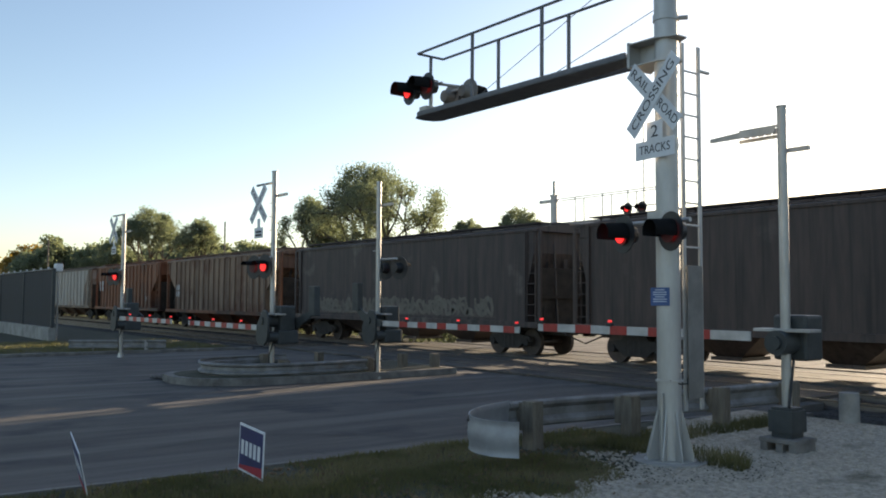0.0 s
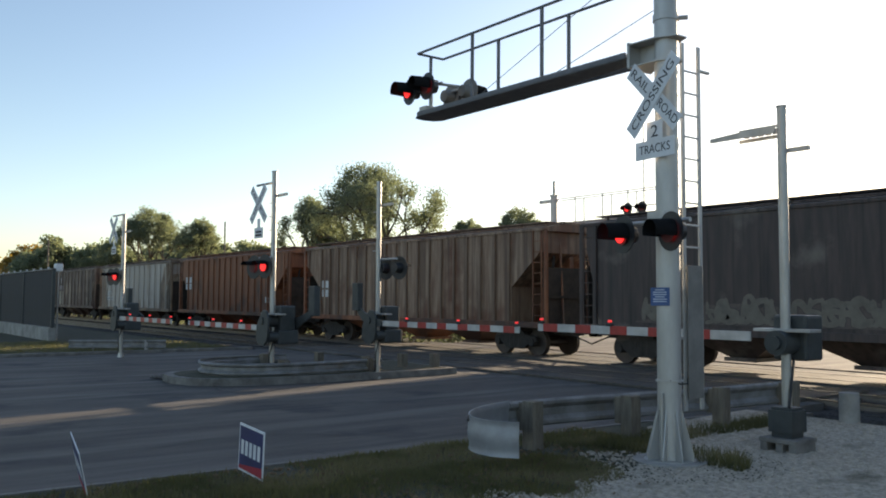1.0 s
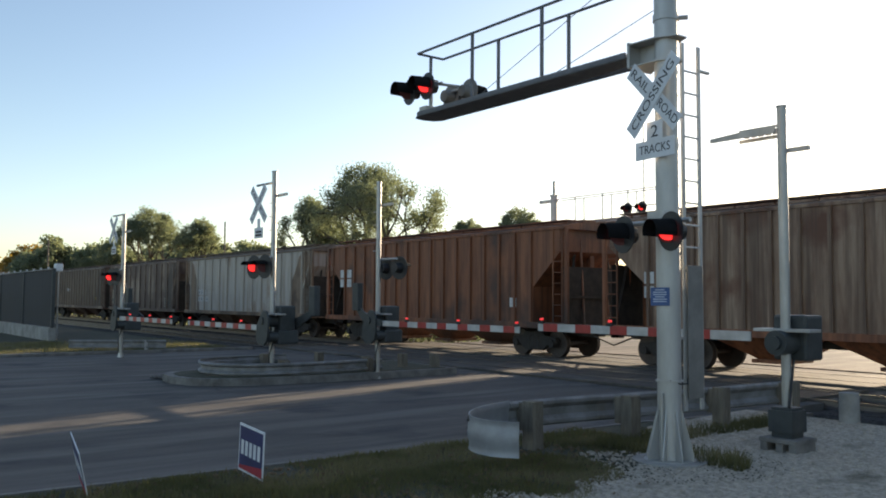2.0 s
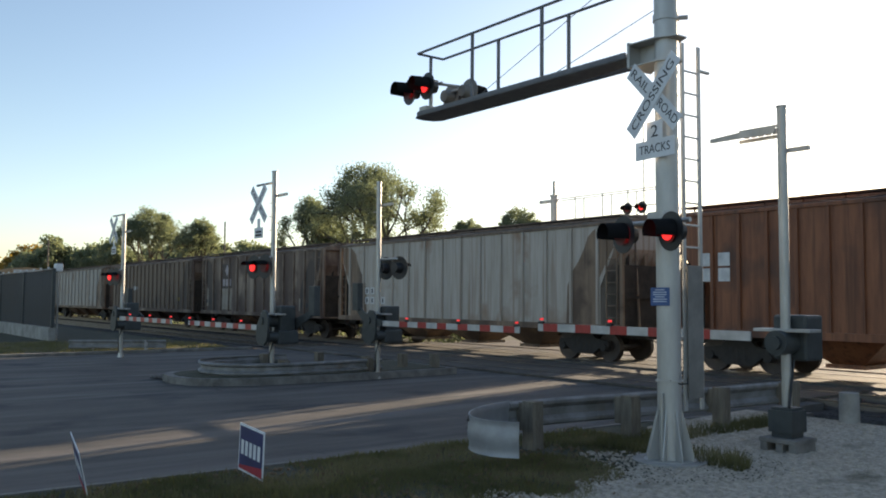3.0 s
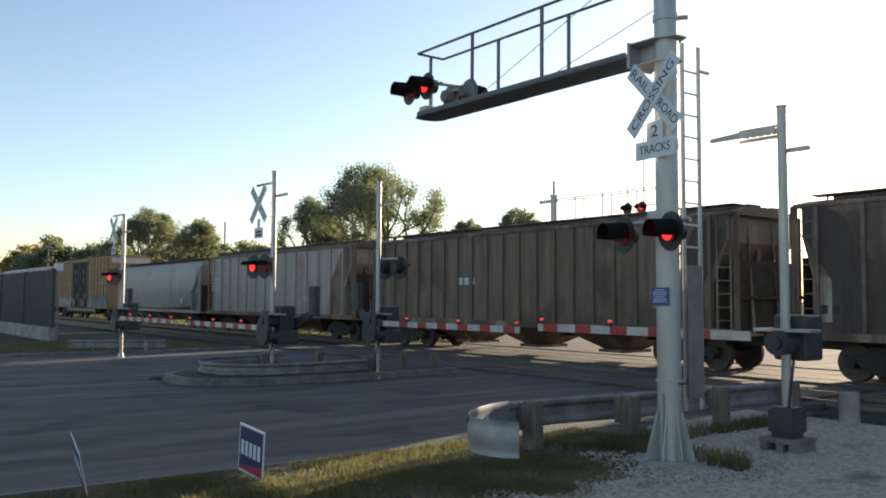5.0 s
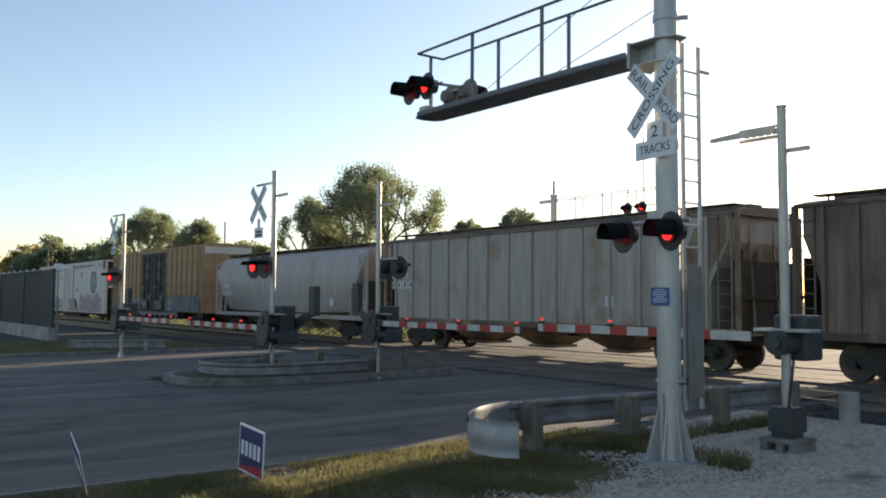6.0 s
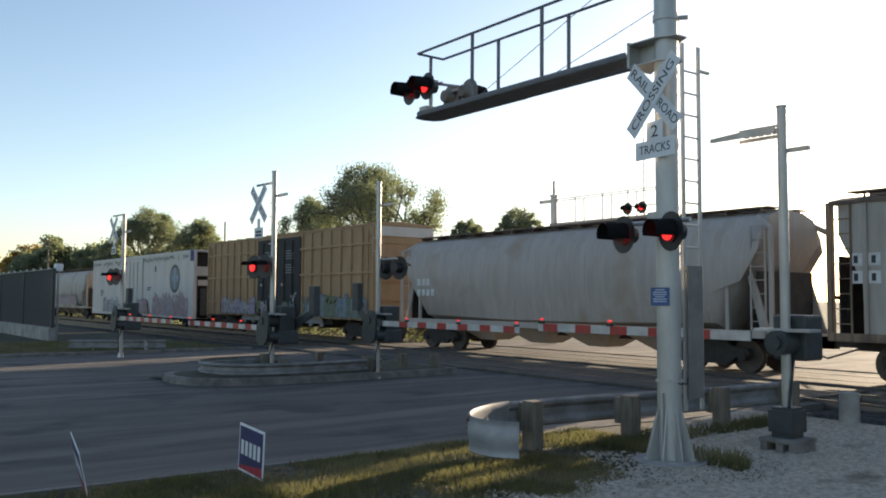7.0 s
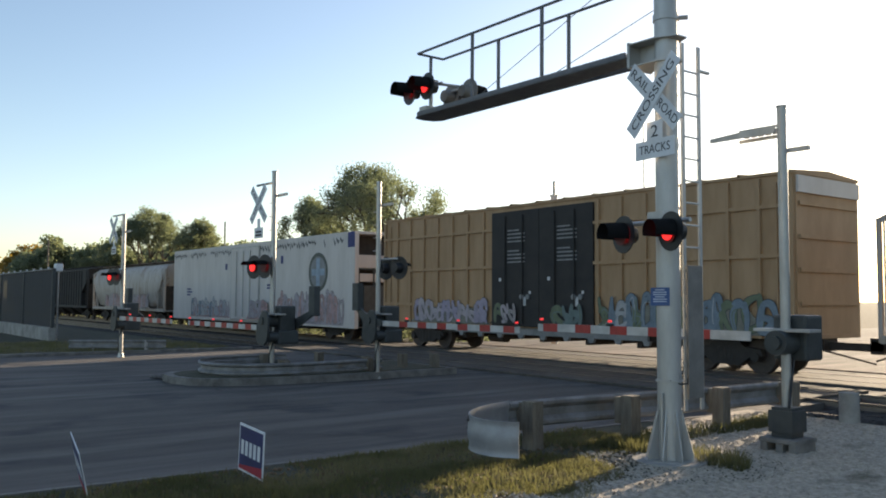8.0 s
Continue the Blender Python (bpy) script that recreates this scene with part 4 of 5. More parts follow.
    g_disc = mat("grey_emblem_paint", (0.25, 0.25, 0.245), 0.6, scale=3)
    g_cross = mat("pale_blue_emblem_paint", (0.3, 0.38, 0.46), 0.6, scale=3)
    g_dark = mat("dark_spray", (0.055, 0.052, 0.055), 0.6, scale=3)
    # front, back: at the start of the clip
    hopper("soot-dark covered hopper car coupled in a freight train", -1.62, -20.05, p_dark, p_dark, 2, diag=0.5)
    hopper("soot-dark covered hopper car ahead in the freight train", 16.82, -1.62, p_dark, p_dark, 2, diag=0.5)
    b = hopper("dark brown-grey covered hopper car with faded patches", -20.05, -39.36, p_dark2, p_dark2, 2, diag=0.5)
    g_faint = mat("faded_cream_spray", (0.17, 0.145, 0.115), 0.7, scale=4)
    g_faint2 = mat("faded_brown_spray", (0.12, 0.09, 0.075), 0.7, scale=4)
    graffiti(b, -6.5, 6.5, 1.3, 2.1, -1.585, [g_faint2, p_dark2, g_faint], 5)
    c = hopper("rust-streaked tan ribbed covered hopper car", -39.36, -57.99, p_tan, p_tan, 18, diag=2.2, grime=p_rust)
    marks(c, -6.9, 2.45, (2, 2), -1.59, stencil, 0.36, 0.34, 0.55)
    d = hopper("orange-brown ribbed covered hopper car", -57.99, -75.26, p_rust, p_rust, 16, diag=2.0)
    marks(d, -6.6, 2.9, (2, 2), -1.6, stencil, 0.36, 0.36, 0.6)
    e = hopper("off-white covered hopper car with rusty ends", -75.26, -93.7, p_white, p_grey, 14, grime=p_rusty, diag=0.9)
    f = hopper("patchy brown and cream covered hopper car", -93.7, -110.48, p_spot, p_spot, 13, diag=0.5)
    g = hopper("weathered grey-brown ribbed covered hopper car", -110.48, -130.05, p_grey, p_spot, 20, grime=p_spot, diag=0.7)
    h = hopper("light grey covered hopper car with rust stains", -130.05, -148.75, p_grey2, p_grey, 14, grime=p_rusty, diag=0.9)
    # rust-brown and sooty sheets at the car ends
    p_soot = paint("sooty_brown_stain", (0.075, 0.048, 0.038), (0.045, 0.031, 0.026), (0.12, 0.08, 0.058), 0.62, 0.8)
    for car, half, ends, sheet in ((e, 9.22, (-1, 1), p_rusty), (h, 9.35, (1,), p_rusty), (f, 8.39, (-1, 1), p_soot), (g, 9.785, (1,), p_soot)):
        ae = half - 0.82
        for sx in ends:
            bm = B()
            hump = [(1.15, 4.12), (1.35, 3.95), (1.5, 3.6), (1.75, 3.2), (2.05, 2.85), (2.25, 2.4), (2.3, 1.2)]
            slab_xz(bm, [(sx * (ae - 0.29), 4.26), (sx * (ae - 0.95), 4.24)] + [(sx * (ae - u), z) for u, z in hump] + [(sx * (ae - 1.0), 1.2), (sx * (ae - 1.0), 2.45), (sx * (ae - 0.29), 3.58)], -1.587, -1.57)
            part("rusted_sheet", bm, sheet, car, "rust-brown end sheet" if sheet is p_rusty else "soot-stained brown end sheet")
    for car, x, z in ((d, 5.1, 1.7), (h, 3.9, 1.75)):
        marks(car, x, z, (1,), -1.6, stencil, 0.34, 0.32)
    for car, x, z in ((e, -6.2, 2.15), (h, -8.0, 2.8)):
        marks(car, x, z, (3, 4), -1.585, stencil, 0.3, 0.3, 0.42)
        marks(car, x + 0.09, z + 0.06, (3, 4), -1.5885, INK, 0.1, 0.18, 0.42, "writing_bar")
    bm = B()
    box(bm, -4.5, -3.1, -1.589, -1.585, 2.55, 3.95)
    lg = part("emblem", bm, p_dark, f, "dark square emblem with pale shapes")
    bm = B()
    slab_xz(bm, [(-3.8, 3.2), (-3.5, 3.55), (-3.8, 3.9), (-4.1, 3.55)], -1.592, -1.59)
    part("emblem_diamond", bm, g_mauve, lg)
    for k in range(3):
        bm = B()
        box(bm, -4.4 + k * 0.43, -4.07 + k * 0.43, -1.592, -1.59, 2.65, 3.05)
        part("writing_bar", bm, g_mauve, lg)
    cream = mat("cream_panel_paint", (0.4, 0.34, 0.27), 0.65, dark=(0.3, 0.24, 0.18), scale=1.5, streaks=(0.16, 0.1, 0.07), streak_at=0.56)
    for x0, x1, z0, z1 in ((-4.5, -3.1, 1.28, 2.5), (-7.0, -5.75, 1.45, 2.55), (5.2, 6.1, 1.3, 1.95)):
        bm = B()
        box(bm, x0, x1, -1.5865, -1.57, z0, z1)
        plate = part("cream_panel", bm, cream, f, "faded cream painted panel")
        if x0 != -4.5:
            for k in range(3):
                bm = B()
                box(bm, x0 + 0.15 + k * 0.3, x0 + 0.32 + k * 0.3, -1.5895, -1.587, z0 + 0.2, z0 + 0.42)
                part("writing_bar", bm, INK, plate)
    marks(g, -3.0, 2.5, (3,), -1.585, stencil, 0.26, 0.26, 0.36)
    bm = B()
    box(bm, 6.2, 6.65, -1.5865, -1.57, 1.75, 1.98)
    part("data_plate", bm, mat("yellow_label_paint", (0.42, 0.3, 0.06), 0.6, scale=3), g, "small yellow label")
    i = barrel_hopper("pale grey round-sided covered hopper car", -148.75, -167.1, p_pale, p_grey)
    marks(i, 5.3, 1.62, (1,), -1.575, stencil, 0.34, 0.32)
    marks(i, -7.15, 2.5, (3, 4), -1.625, stencil, 0.22, 0.26, 0.3)
    # yellow boxcar
    j = car_root("boxcar", "tall yellow boxcar with black double doors and graffiti", -167.1, -188.44)
    a = 9.4
    bm = B()
    box(bm, -a, a, -1.55, 1.55, 0.98, 5.24)
    part("body", bm, p_yellow, j, "", bevel=0.02)
    bm = B()
    prof = [(-1.6, 5.2), (-1.6, 5.28), (0, 5.38), (1.6, 5.28), (1.6, 5.2)]
    sweep(bm, [[(x, y, z) for y, z in prof] for x in (-a - 0.02, a + 0.02)])
    roof = part("roof", bm, p_yellow, j, "ribbed roof sheet")
    for k in range(15):
        bm = B()
        x = -a + 0.3 + k * (2 * a - 0.6) / 14
        sweep(bm, [[(x - 0.05, y, z + 0.045) for y, z in prof], [(x + 0.05, y, z + 0.045) for y, z in prof]])
        part("roof_seam", bm, p_yellow, roof)
    rb = B()
    box(rb, -0.05, 0.05, -0.09, 0.0, 0.98, 5.14)
    rb = mesh_of("side_post", rb, p_yellow, bevel=0.008)
    for k in range(21):
        x = -a + 0.08 + k * (2 * a - 0.16) / 20
        if not -2.3 < x < 2.6:
            piece("side_post", rb, j, pose(x, -1.55, 0))
        if not -2.6 < x < 2.3:
            piece("side_post", rb, j, pose(x, 1.55, 0, 0, 0, 180))
    for x0, x1 in ((-a + 0.1, -2.3), (2.6, a - 0.1)):
        for z in (1.75, 3.12, 4.45) if x0 < 0 else (3.12, 4.4):
            bm = B()
            box(bm, x0, x1, -1.63, -1.55, z - 0.05, z + 0.05)
            part("side_rail", bm, p_yellow, j)
    for x0 in (-2.3, 0.16):
        bm = B()
        box(bm, x0, x0 + 2.44, -1.63, -1.5, 1.02, 5.06)
        d = part("plug_door", bm, p_black, j, "black plug door", bevel=0.02)
        for k in range(2):
            bm = B()
            tube(bm, (x0 + 0.75 + 0.9 * k, -1.67, 1.1), (x0 + 0.75 + 0.9 * k, -1.67, 4.9), 0.03, 8)
            part("lock_rod", bm, p_black, d)
        for k in range(8):
            bm = B()
            wd = 0.9 if k % 4 else 0.6
            box(bm, x0 + 0.85, x0 + 0.85 + wd, -1.6345, -1.6305, 4.35 - 0.13 * k - (0.2 if k > 3 else 0), 4.4 - 0.13 * k - (0.2 if k > 3 else 0))
            part("writing_bar", bm, g_disc, d)
        for px, pz, pw, ph in ((1.6, 1.75, 0.2, 0.3), (1.95, 2.15, 0.1, 0.1), (0.4, 2.6, 0.12, 0.12)):
            bm = B()
            box(bm, x0 + px, x0 + px + pw, -1.6345, -1.6305, pz, pz + ph)
            part("data_plate", bm, stencil, d)
        for px in (1.62, 1.92):
            bm = B()
            tube(bm, (x0 + px, -1.69, 2.05), (x0 + px, -1.63, 2.05), 0.09, 12)
            part("lock_wheel", bm, g_disc, d)
    for s in (-1, 1):
        bm = B()
        for k in range(5):
            box(bm, min(s * a, s * (a + 0.06)), max(s * a, s * (a + 0.06)), -1.45, 1.45, 1.0 + k * 0.85, 1.1 + k * 0.85)
        part("end_corrugation", bm, p_yellow, j)
        bm = B()
        box(bm, min(s * (a + 0.005), s * (a + 0.07)), max(s * (a + 0.005), s * (a + 0.07)), -1.54, 1.54, 4.72, 5.15)
        part("end_cap", bm, p_reefer, j, "whitish upper end sheet")
        bm = B()
        ladder(bm, s * (a - 0.3), -1.6, 0.75, 5.0, 0.42)
        part("ladder", bm, p_yellow, j)
    graffiti(j, -7.2, -2.5, 1.05, 2.0, -1.645, [g_haze, g_dark, g_mauve, g_mauve, g_lilac], 11, 0.9)
    graffiti(j, -2.2, -0.9, 1.1, 1.9, -1.705, [p_black, g_dark, g_mauve, g_olive], 16, 0.4)
    graffiti(j, 0.7, 2.4, 1.1, 1.9, -1.705, [p_black, g_dark, g_olive, g_teal, g_white], 15, 0.4)
    graffiti(j, 2.7, 8.9, 1.05, 2.2, -1.645, [g_haze, g_dark, g_white, g_steel, g_olive, g_steel], 12, 0.9)
    bm = B()
    box(bm, -a, a, -0.35, 0.35, 0.66, 0.98)
    part("centre_sill", bm, TRUCK, j)
    for s in (-1, 1):
        bm = B()
        box(bm, -4.6, 4.6, s * 1.42 - 0.05, s * 1.42 + 0.05, 0.74, 0.98)
        for k in range(9):
            slab_xz(bm, [(-4.4 + k * 1.1, 0.74), (-4.1 + k * 1.1, 0.74), (-4.17 + k * 1.1, 0.6), (-4.33 + k * 1.1, 0.6)], s * 1.42 - 0.05, s * 1.42 + 0.05)
        part("door_track", bm, g_disc, j, "pale door rail with brackets")
    bm = B()
    box(bm, -5.2, 5.2, -1.25, 1.25, 0.7, 0.975)
    for x in (-4.2, -2.1, 0.0, 2.1, 4.2):
        box(bm, x - 0.1, x + 0.1, -1.35, 1.35, 0.52, 0.7)
    tube(bm, (-3.4, -0.7, 0.55), (-2.5, -0.7, 0.55), 0.17, 12)
    part("underframe", bm, GRIME_SHADE, j, "dark underframe with cross bearers")
    trucks(j, 7.0)
    couplers(j, a, 10.67, 0.8)
    # white refrigerated car
    k = car_root("refrigerator_car", "white refrigerated boxcar with graffiti and a round emblem", -188.2, -213.9)
    a = 11.75
    bm = B()
    box(bm, -a, a - 1.0, -1.55, 1.55, 0.6, 5.02)
    part("body", bm, p_reefer, k, "", bevel=0.03)
    bm = B()
    box(bm, a - 1.0, a - 0.35, -1.55, -1.35, 0.6, 5.02)
    box(bm, a - 1.0, a - 0.35, 1.35, 1.55, 0.6, 5.02)
    box(bm, a - 1.0, a - 0.35, -1.35, 1.35, 4.9, 5.02)
    part("end_screen", bm, p_reefer, k)
    # dark sheet over the pale wall: the recess's shade put into its colour
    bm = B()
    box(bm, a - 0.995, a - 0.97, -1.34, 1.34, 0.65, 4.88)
    part("recess_shade_panel", bm, GRIME_SHADE, k, "dark sheet painted for the shade in the end recess")
    bm = B()
    box(bm, a - 0.98, a - 0.37, -1.56, -1.552, 4.3, 5.0)
    part("blue_panel", bm, p_navy, k, "dark blue corner panel")
    bm = B()
    box(bm, a - 0.9, a - 0.3, -1.1, 1.1, 0.8, 2.55)
    part("cooling_unit", bm, GREY_BOX, k, "recessed cooling machinery", bevel=0.04)
    bm = B()
    box(bm, a - 0.93, a - 0.45, -1.32, 1.32, 3.35, 3.95)
    box(bm, a - 0.93, a - 0.42, -1.32, 1.32, 2.72, 3.1)
    part("service_panel", bm, p_reefer, k, "white service boxes in the recess", bevel=0.03)
    bm = B()
    for yy in (-1.3, -0.5, 0.4, 1.3):
        box(bm, a - 0.44, a - 0.38, yy - 0.03, yy + 0.03, 0.62, 3.35)
    for z in (1.1, 2.0, 3.3):
        box(bm, a - 0.43, a - 0.37, -1.3, 1.3, z - 0.03, z + 0.03)
    part("guard_frame", bm, GREY_BOX, k, "dark pipe frame before the machinery")
    bm = B()
    box(bm, -2.2, 1.4, -1.62, -1.5, 0.75, 4.75)
    dr = part("plug_door", bm, p_reefer, k, "", bevel=0.02)
    for x in (-1.4, -0.5, 0.4):
        bm = B()
        tube(bm, (x, -1.65, 0.9), (x, -1.65, 4.6), 0.03, 8)
        part("lock_rod", bm, ALU, dr)
    for x0, x1, z0, z1 in ((-2.3, -2.21, 0.7, 4.8), (1.41, 1.5, 0.7, 4.8), (-2.2, 1.4, 4.76, 4.84), (-6.0, 5.0, 0.62, 0.7)):
        bm = B()
        box(bm, x0, x1, -1.6, -1.54, z0, z1)
        part("door_frame", bm, ALU, k, "grey door frame bar")
    for x, z, w, h in ((-9.3, 2.45, 0.7, 0.1), (-9.3, 2.28, 0.9, 0.1), (-9.3, 2.1, 0.6, 0.1), (4.0, 3.75, 0.28, 0.4), (-3.2, 3.6, 0.3, 0.35), (2.4, 2.6, 0.9, 0.09), (2.4, 2.45, 0.7, 0.09)):
        bm = B()
        box(bm, x, x + w, -1.5545, -1.5505, z, z + h)
        part("writing_bar", bm, p_navy, k)
    bm = B()
    drip = random.Random(61)
    x = -a + 0.15
    while x < a - 1.4:
        w, h = drip.uniform(0.16, 0.36), drip.uniform(0.12, 0.42)
        slab_xz(bm, [(x, 4.82), (x, 4.7), (x + w * 0.5, 4.74 - h), (x + w * 0.62, 4.74 - h), (x + w, 4.7), (x + w, 4.76), (x + w * 0.58, 4.84 - h * 0.8)], -1.557, -1.552)
        x += w
        if drip.random() > 0.87 or x >= a - 1.4:
            bmesh.ops.remove_doubles(bm, verts=bm.verts[:], dist=0.07)
            part("icicle_line", bm, g_dark, k, "dark sprayed icicle line")
            bm = B()
            x += 0.7
    bm.free()
    bm = B()
    tube(bm, (8.0, -1.556, 3.22), (8.0, -1.552, 3.22), 0.95, 32)
    em = part("emblem", bm, g_ring, k, "round olive-grey and pale blue emblem")
    bm = B()
    tube(bm, (8.0, -1.559, 3.22), (8.0, -1.557, 3.22), 0.76, 32)
    part("emblem_disc", bm, g_disc, em)
    for x0, x1, z0, z1 in ((7.83, 8.17, 2.56, 3.88), (7.36, 7.83, 3.06, 3.38), (8.17, 8.64, 3.06, 3.38)):
        bm = B()
        box(bm, x0, x1, -1.5625, -1.56, z0, z1)
        part("emblem_cross", bm, g_cross, em)
    graffiti(k, -8.6, -2.5, 0.8, 2.0, -1.556, [g_pink, g_dark, g_white, g_steel, g_mauve], 21, 0.9)
    graffiti(k, 0.2, 3.0, 0.8, 1.9, -1.66, [g_pink, g_ring, g_mauve, g_pink], 24, 0.8)
    graffiti(k, 3.4, 10.3, 0.7, 2.4, -1.556, [g_mauve, g_ring, g_pink, g_mauve], 22, 1.0)
    bm = B()
    box(bm, -a, a, -0.35, 0.35, 0.42, 0.6)
    part("centre_sill", bm, TRUCK, k)
    bm = B()
    box(bm, -6.8, 6.8, -1.3, 1.3, 0.45, 0.6)
    box(bm, -3.2, 3.0, -1.25, -0.5, 0.2, 0.45)
    part("underframe", bm, GRIME_SHADE, k, "dark underframe with equipment boxes")
    trucks(k, 8.8)
    couplers(k, a, 12.85, 0.75)
    l = barrel_hopper("off-white round-sided covered hopper car with graffiti", -213.9, -233.0, p_white, p_grey)
    graffiti(l, -5, 6, 1.2, 2.3, -1.625, [p_white, g_dark, g_mauve, g_pink], 31, 0.8)
    hopper("black covered hopper car at the end of view", -233.0, -251.6, p_black, p_black, 16)
    hopper("black covered hopper car following in the train", -251.6, -270.2, p_black, p_black, 16)


# ---- trees ----
def tree(label, x, y, height, spread, seed, leaf=LEAF, leaves=7000, size=0.22, tight=5.0, depth=2):
    rnd = random.Random(seed)
    t = thing("tree", label, "tree", "trees beyond the tracks", at(x, y, -0.35))
    bm = B()
    th = height * 0.3
    tube(bm, (0, 0, 0), (0, 0, th), 0.32, 10, 0.22)
    tips = []

    def limb(p, d, ln, r, left):
        q = p + d * ln
        tube(bm, p, q, r, 6, r * 0.62)
        if left == 0:
            tips.append(q)
            return
        for i in range(3 if left > 1 else 4):
            nd = (d + Vector((rnd.uniform(-1, 1), rnd.uniform(-1, 1), rnd.uniform(-0.45, 0.75))) * 1.05).normalized()
            limb(q, nd, ln * rnd.uniform(0.55, 0.8), r * 0.66, left - 1)
        tips.append(q)
    for i in range(6):
        a = 2 * math.pi * i / 6 + rnd.uniform(-0.4, 0.4)
        d = Vector((math.cos(a) * spread / height * 1.3, math.sin(a) * spread / height * 1.3, rnd.uniform(0.5, 1.0))).normalized()
        limb(Vector((0, 0, th * rnd.uniform(0.8, 1.0))), d, height * 0.24, 0.14, depth)
    limb(Vector((0, 0, th)), Vector((0, 0, 1)), height * 0.26, 0.18, depth)
    top = sorted(p.z for p in tips)[int(len(tips) * 0.93)]
    wide = sorted(Vector((p.x, p.y)).length for p in tips)[int(len(tips) * 0.86)]
    kz, kw = height * 0.93 / top, spread * 0.92 / wide
    for v in bm.verts:
        k = min(1.0, max(0.0, (v.co.z - th * 0.7) / (th * 0.5)))
        v.co = (v.co.x * (1 + (kw - 1) * k), v.co.y * (1 + (kw - 1) * k), v.co.z * (1 + (kz - 1) * k))
        q = math.sqrt((v.co.x ** 2 + v.co.y ** 2) / spread ** 2 + ((v.co.z - height * 0.56) / (height * 0.44)) ** 2)
        if q > 0.9 and v.co.z > th:
            mid = Vector((0, 0, height * 0.56))
            v.co = mid + (v.co - mid) * (0.9 / q)
    part("trunk", bm, BARK, t, "brown bark trunk and limbs")
    bm = B()
    per = max(8, leaves // len(tips))
    for p in tips:
        c = Vector((p.x * kw, p.y * kw, min(p.z * kz, height)))
        mid = Vector((0, 0, height * 0.56))
        q = math.sqrt(((c.x ** 2 + c.y ** 2) / spread ** 2) + ((c.z - mid.z) / (height * 0.44)) ** 2)
        if q > 0.94:
            c = mid + (c - mid) * (0.94 * rnd.uniform(0.9, 1.05) / q)
        rad = rnd.uniform(0.5, 1.15) * spread / tight
        for i in range(per):
            o = Vector((max(-1, min(1, rnd.gauss(0, 0.5))), max(-1, min(1, rnd.gauss(0, 0.5))), max(-0.7, min(0.7, rnd.gauss(0, 0.38))))) * rad
            u = Vector((rnd.uniform(-1, 1), rnd.uniform(-1, 1), rnd.uniform(-1, 1))).normalized() * size * rnd.uniform(0.5, 1.1)
            w = u.orthogonal().normalized() * u.length * 0.6
            vs = [bm.verts.new(c + o + s) for s in (-u, w, u, -w)]
            bm.faces.new(vs)
    me = bpy.data.meshes.new("crown")
    bm.to_mesh(me)
    bm.free()
    me.materials.append(leaf)
    o = piece("crown", me, t, Matrix())
    o["label"] = "uneven leafy crown"
    return t


def build_trees():
    tree("broad green tree with an open crown beyond the tracks", -50.2, 32.4, 11.9, 5.3, 1, leaves=34000, size=0.085, tight=6.8, depth=3)
    tree("lower green tree beside the broad one", -57.1, 31.0, 10.1, 2.8, 2, leaves=17000, size=0.08, tight=5.6, depth=3)
    tree("low dark green tree under the broad one", -54.5, 31.6, 7.6, 2.6, 12, leaves=14000, size=0.09, tight=4.5)
    tree("green tree with thin top beyond the tracks", -86.4, 28.2, 11.4, 3.6, 3, leaves=22000, size=0.095, tight=6.0, depth=3)
    tree("small green tree near the railway", -80.9, 31.1, 10.3, 2.5, 4, leaves=13000, size=0.095, tight=5.6, depth=3)
    tree("distant green tree above the train", -69.8, 56.4, 11.3, 2.4, 5, leaves=14000, size=0.11)
    tree("distant small tree above the train", -66.4, 60.9, 12.4, 3.2, 6, leaves=12000, size=0.11, tight=7.0, depth=3)
    rnd = random.Random(9)
    for k in range(14):
        x = -150 + k * 3.5 + rnd.uniform(-2, 2)
        y = 22 + (k * 13) % 20 + rnd.uniform(0, 4)
        if y < 27:
            y += 6
        tree("autumn-tinted tree in the far wood" if k in (0, 2) else "green tree in the far wood", x, y + (10 if k > 9 else 0), rnd.uniform(9.0, 11.0), 4.8, 40 + k,
             LEAF_AUTUMN if k in (0, 2) else LEAF, 6000, 0.26)


def build_scrub():
    """Tangled scrub between the far track and the trees, beyond the road's edge."""
    rnd = random.Random(77)
    verts, faces = [], []
    for n in range(30000):
        x = -32.8 - 110 * rnd.random() ** 1.3
        y = 25.2 + rnd.random() * 3.4
        top = 1.3 + 0.9 * noise.noise((x * 0.35, y * 0.5, 0)) + 0.5 * noise.noise((x * 1.1, y, 4))
        z = -0.3 + (top + 0.3) * rnd.random() ** 0.7
        c = Vector((x, y, z))
        u = Vector((rnd.uniform(-1, 1), rnd.uniform(-1, 1), rnd.uniform(-1, 1))).normalized() * rnd.uniform(0.06, 0.16)
        w = u.orthogonal().normalized() * u.length * 0.6
        k = len(verts)
        verts += [c - u, c + w, c + u, c - w]
        faces.append((k, k + 1, k + 2, k + 3))
    me = bpy.data.meshes.new("scrub")
    me.from_pydata(verts, [], faces)
    me.materials.append(LEAF)
    tagged(new("scrub", me), "tangled green scrub along the far track", "bushes", kind="stuff")


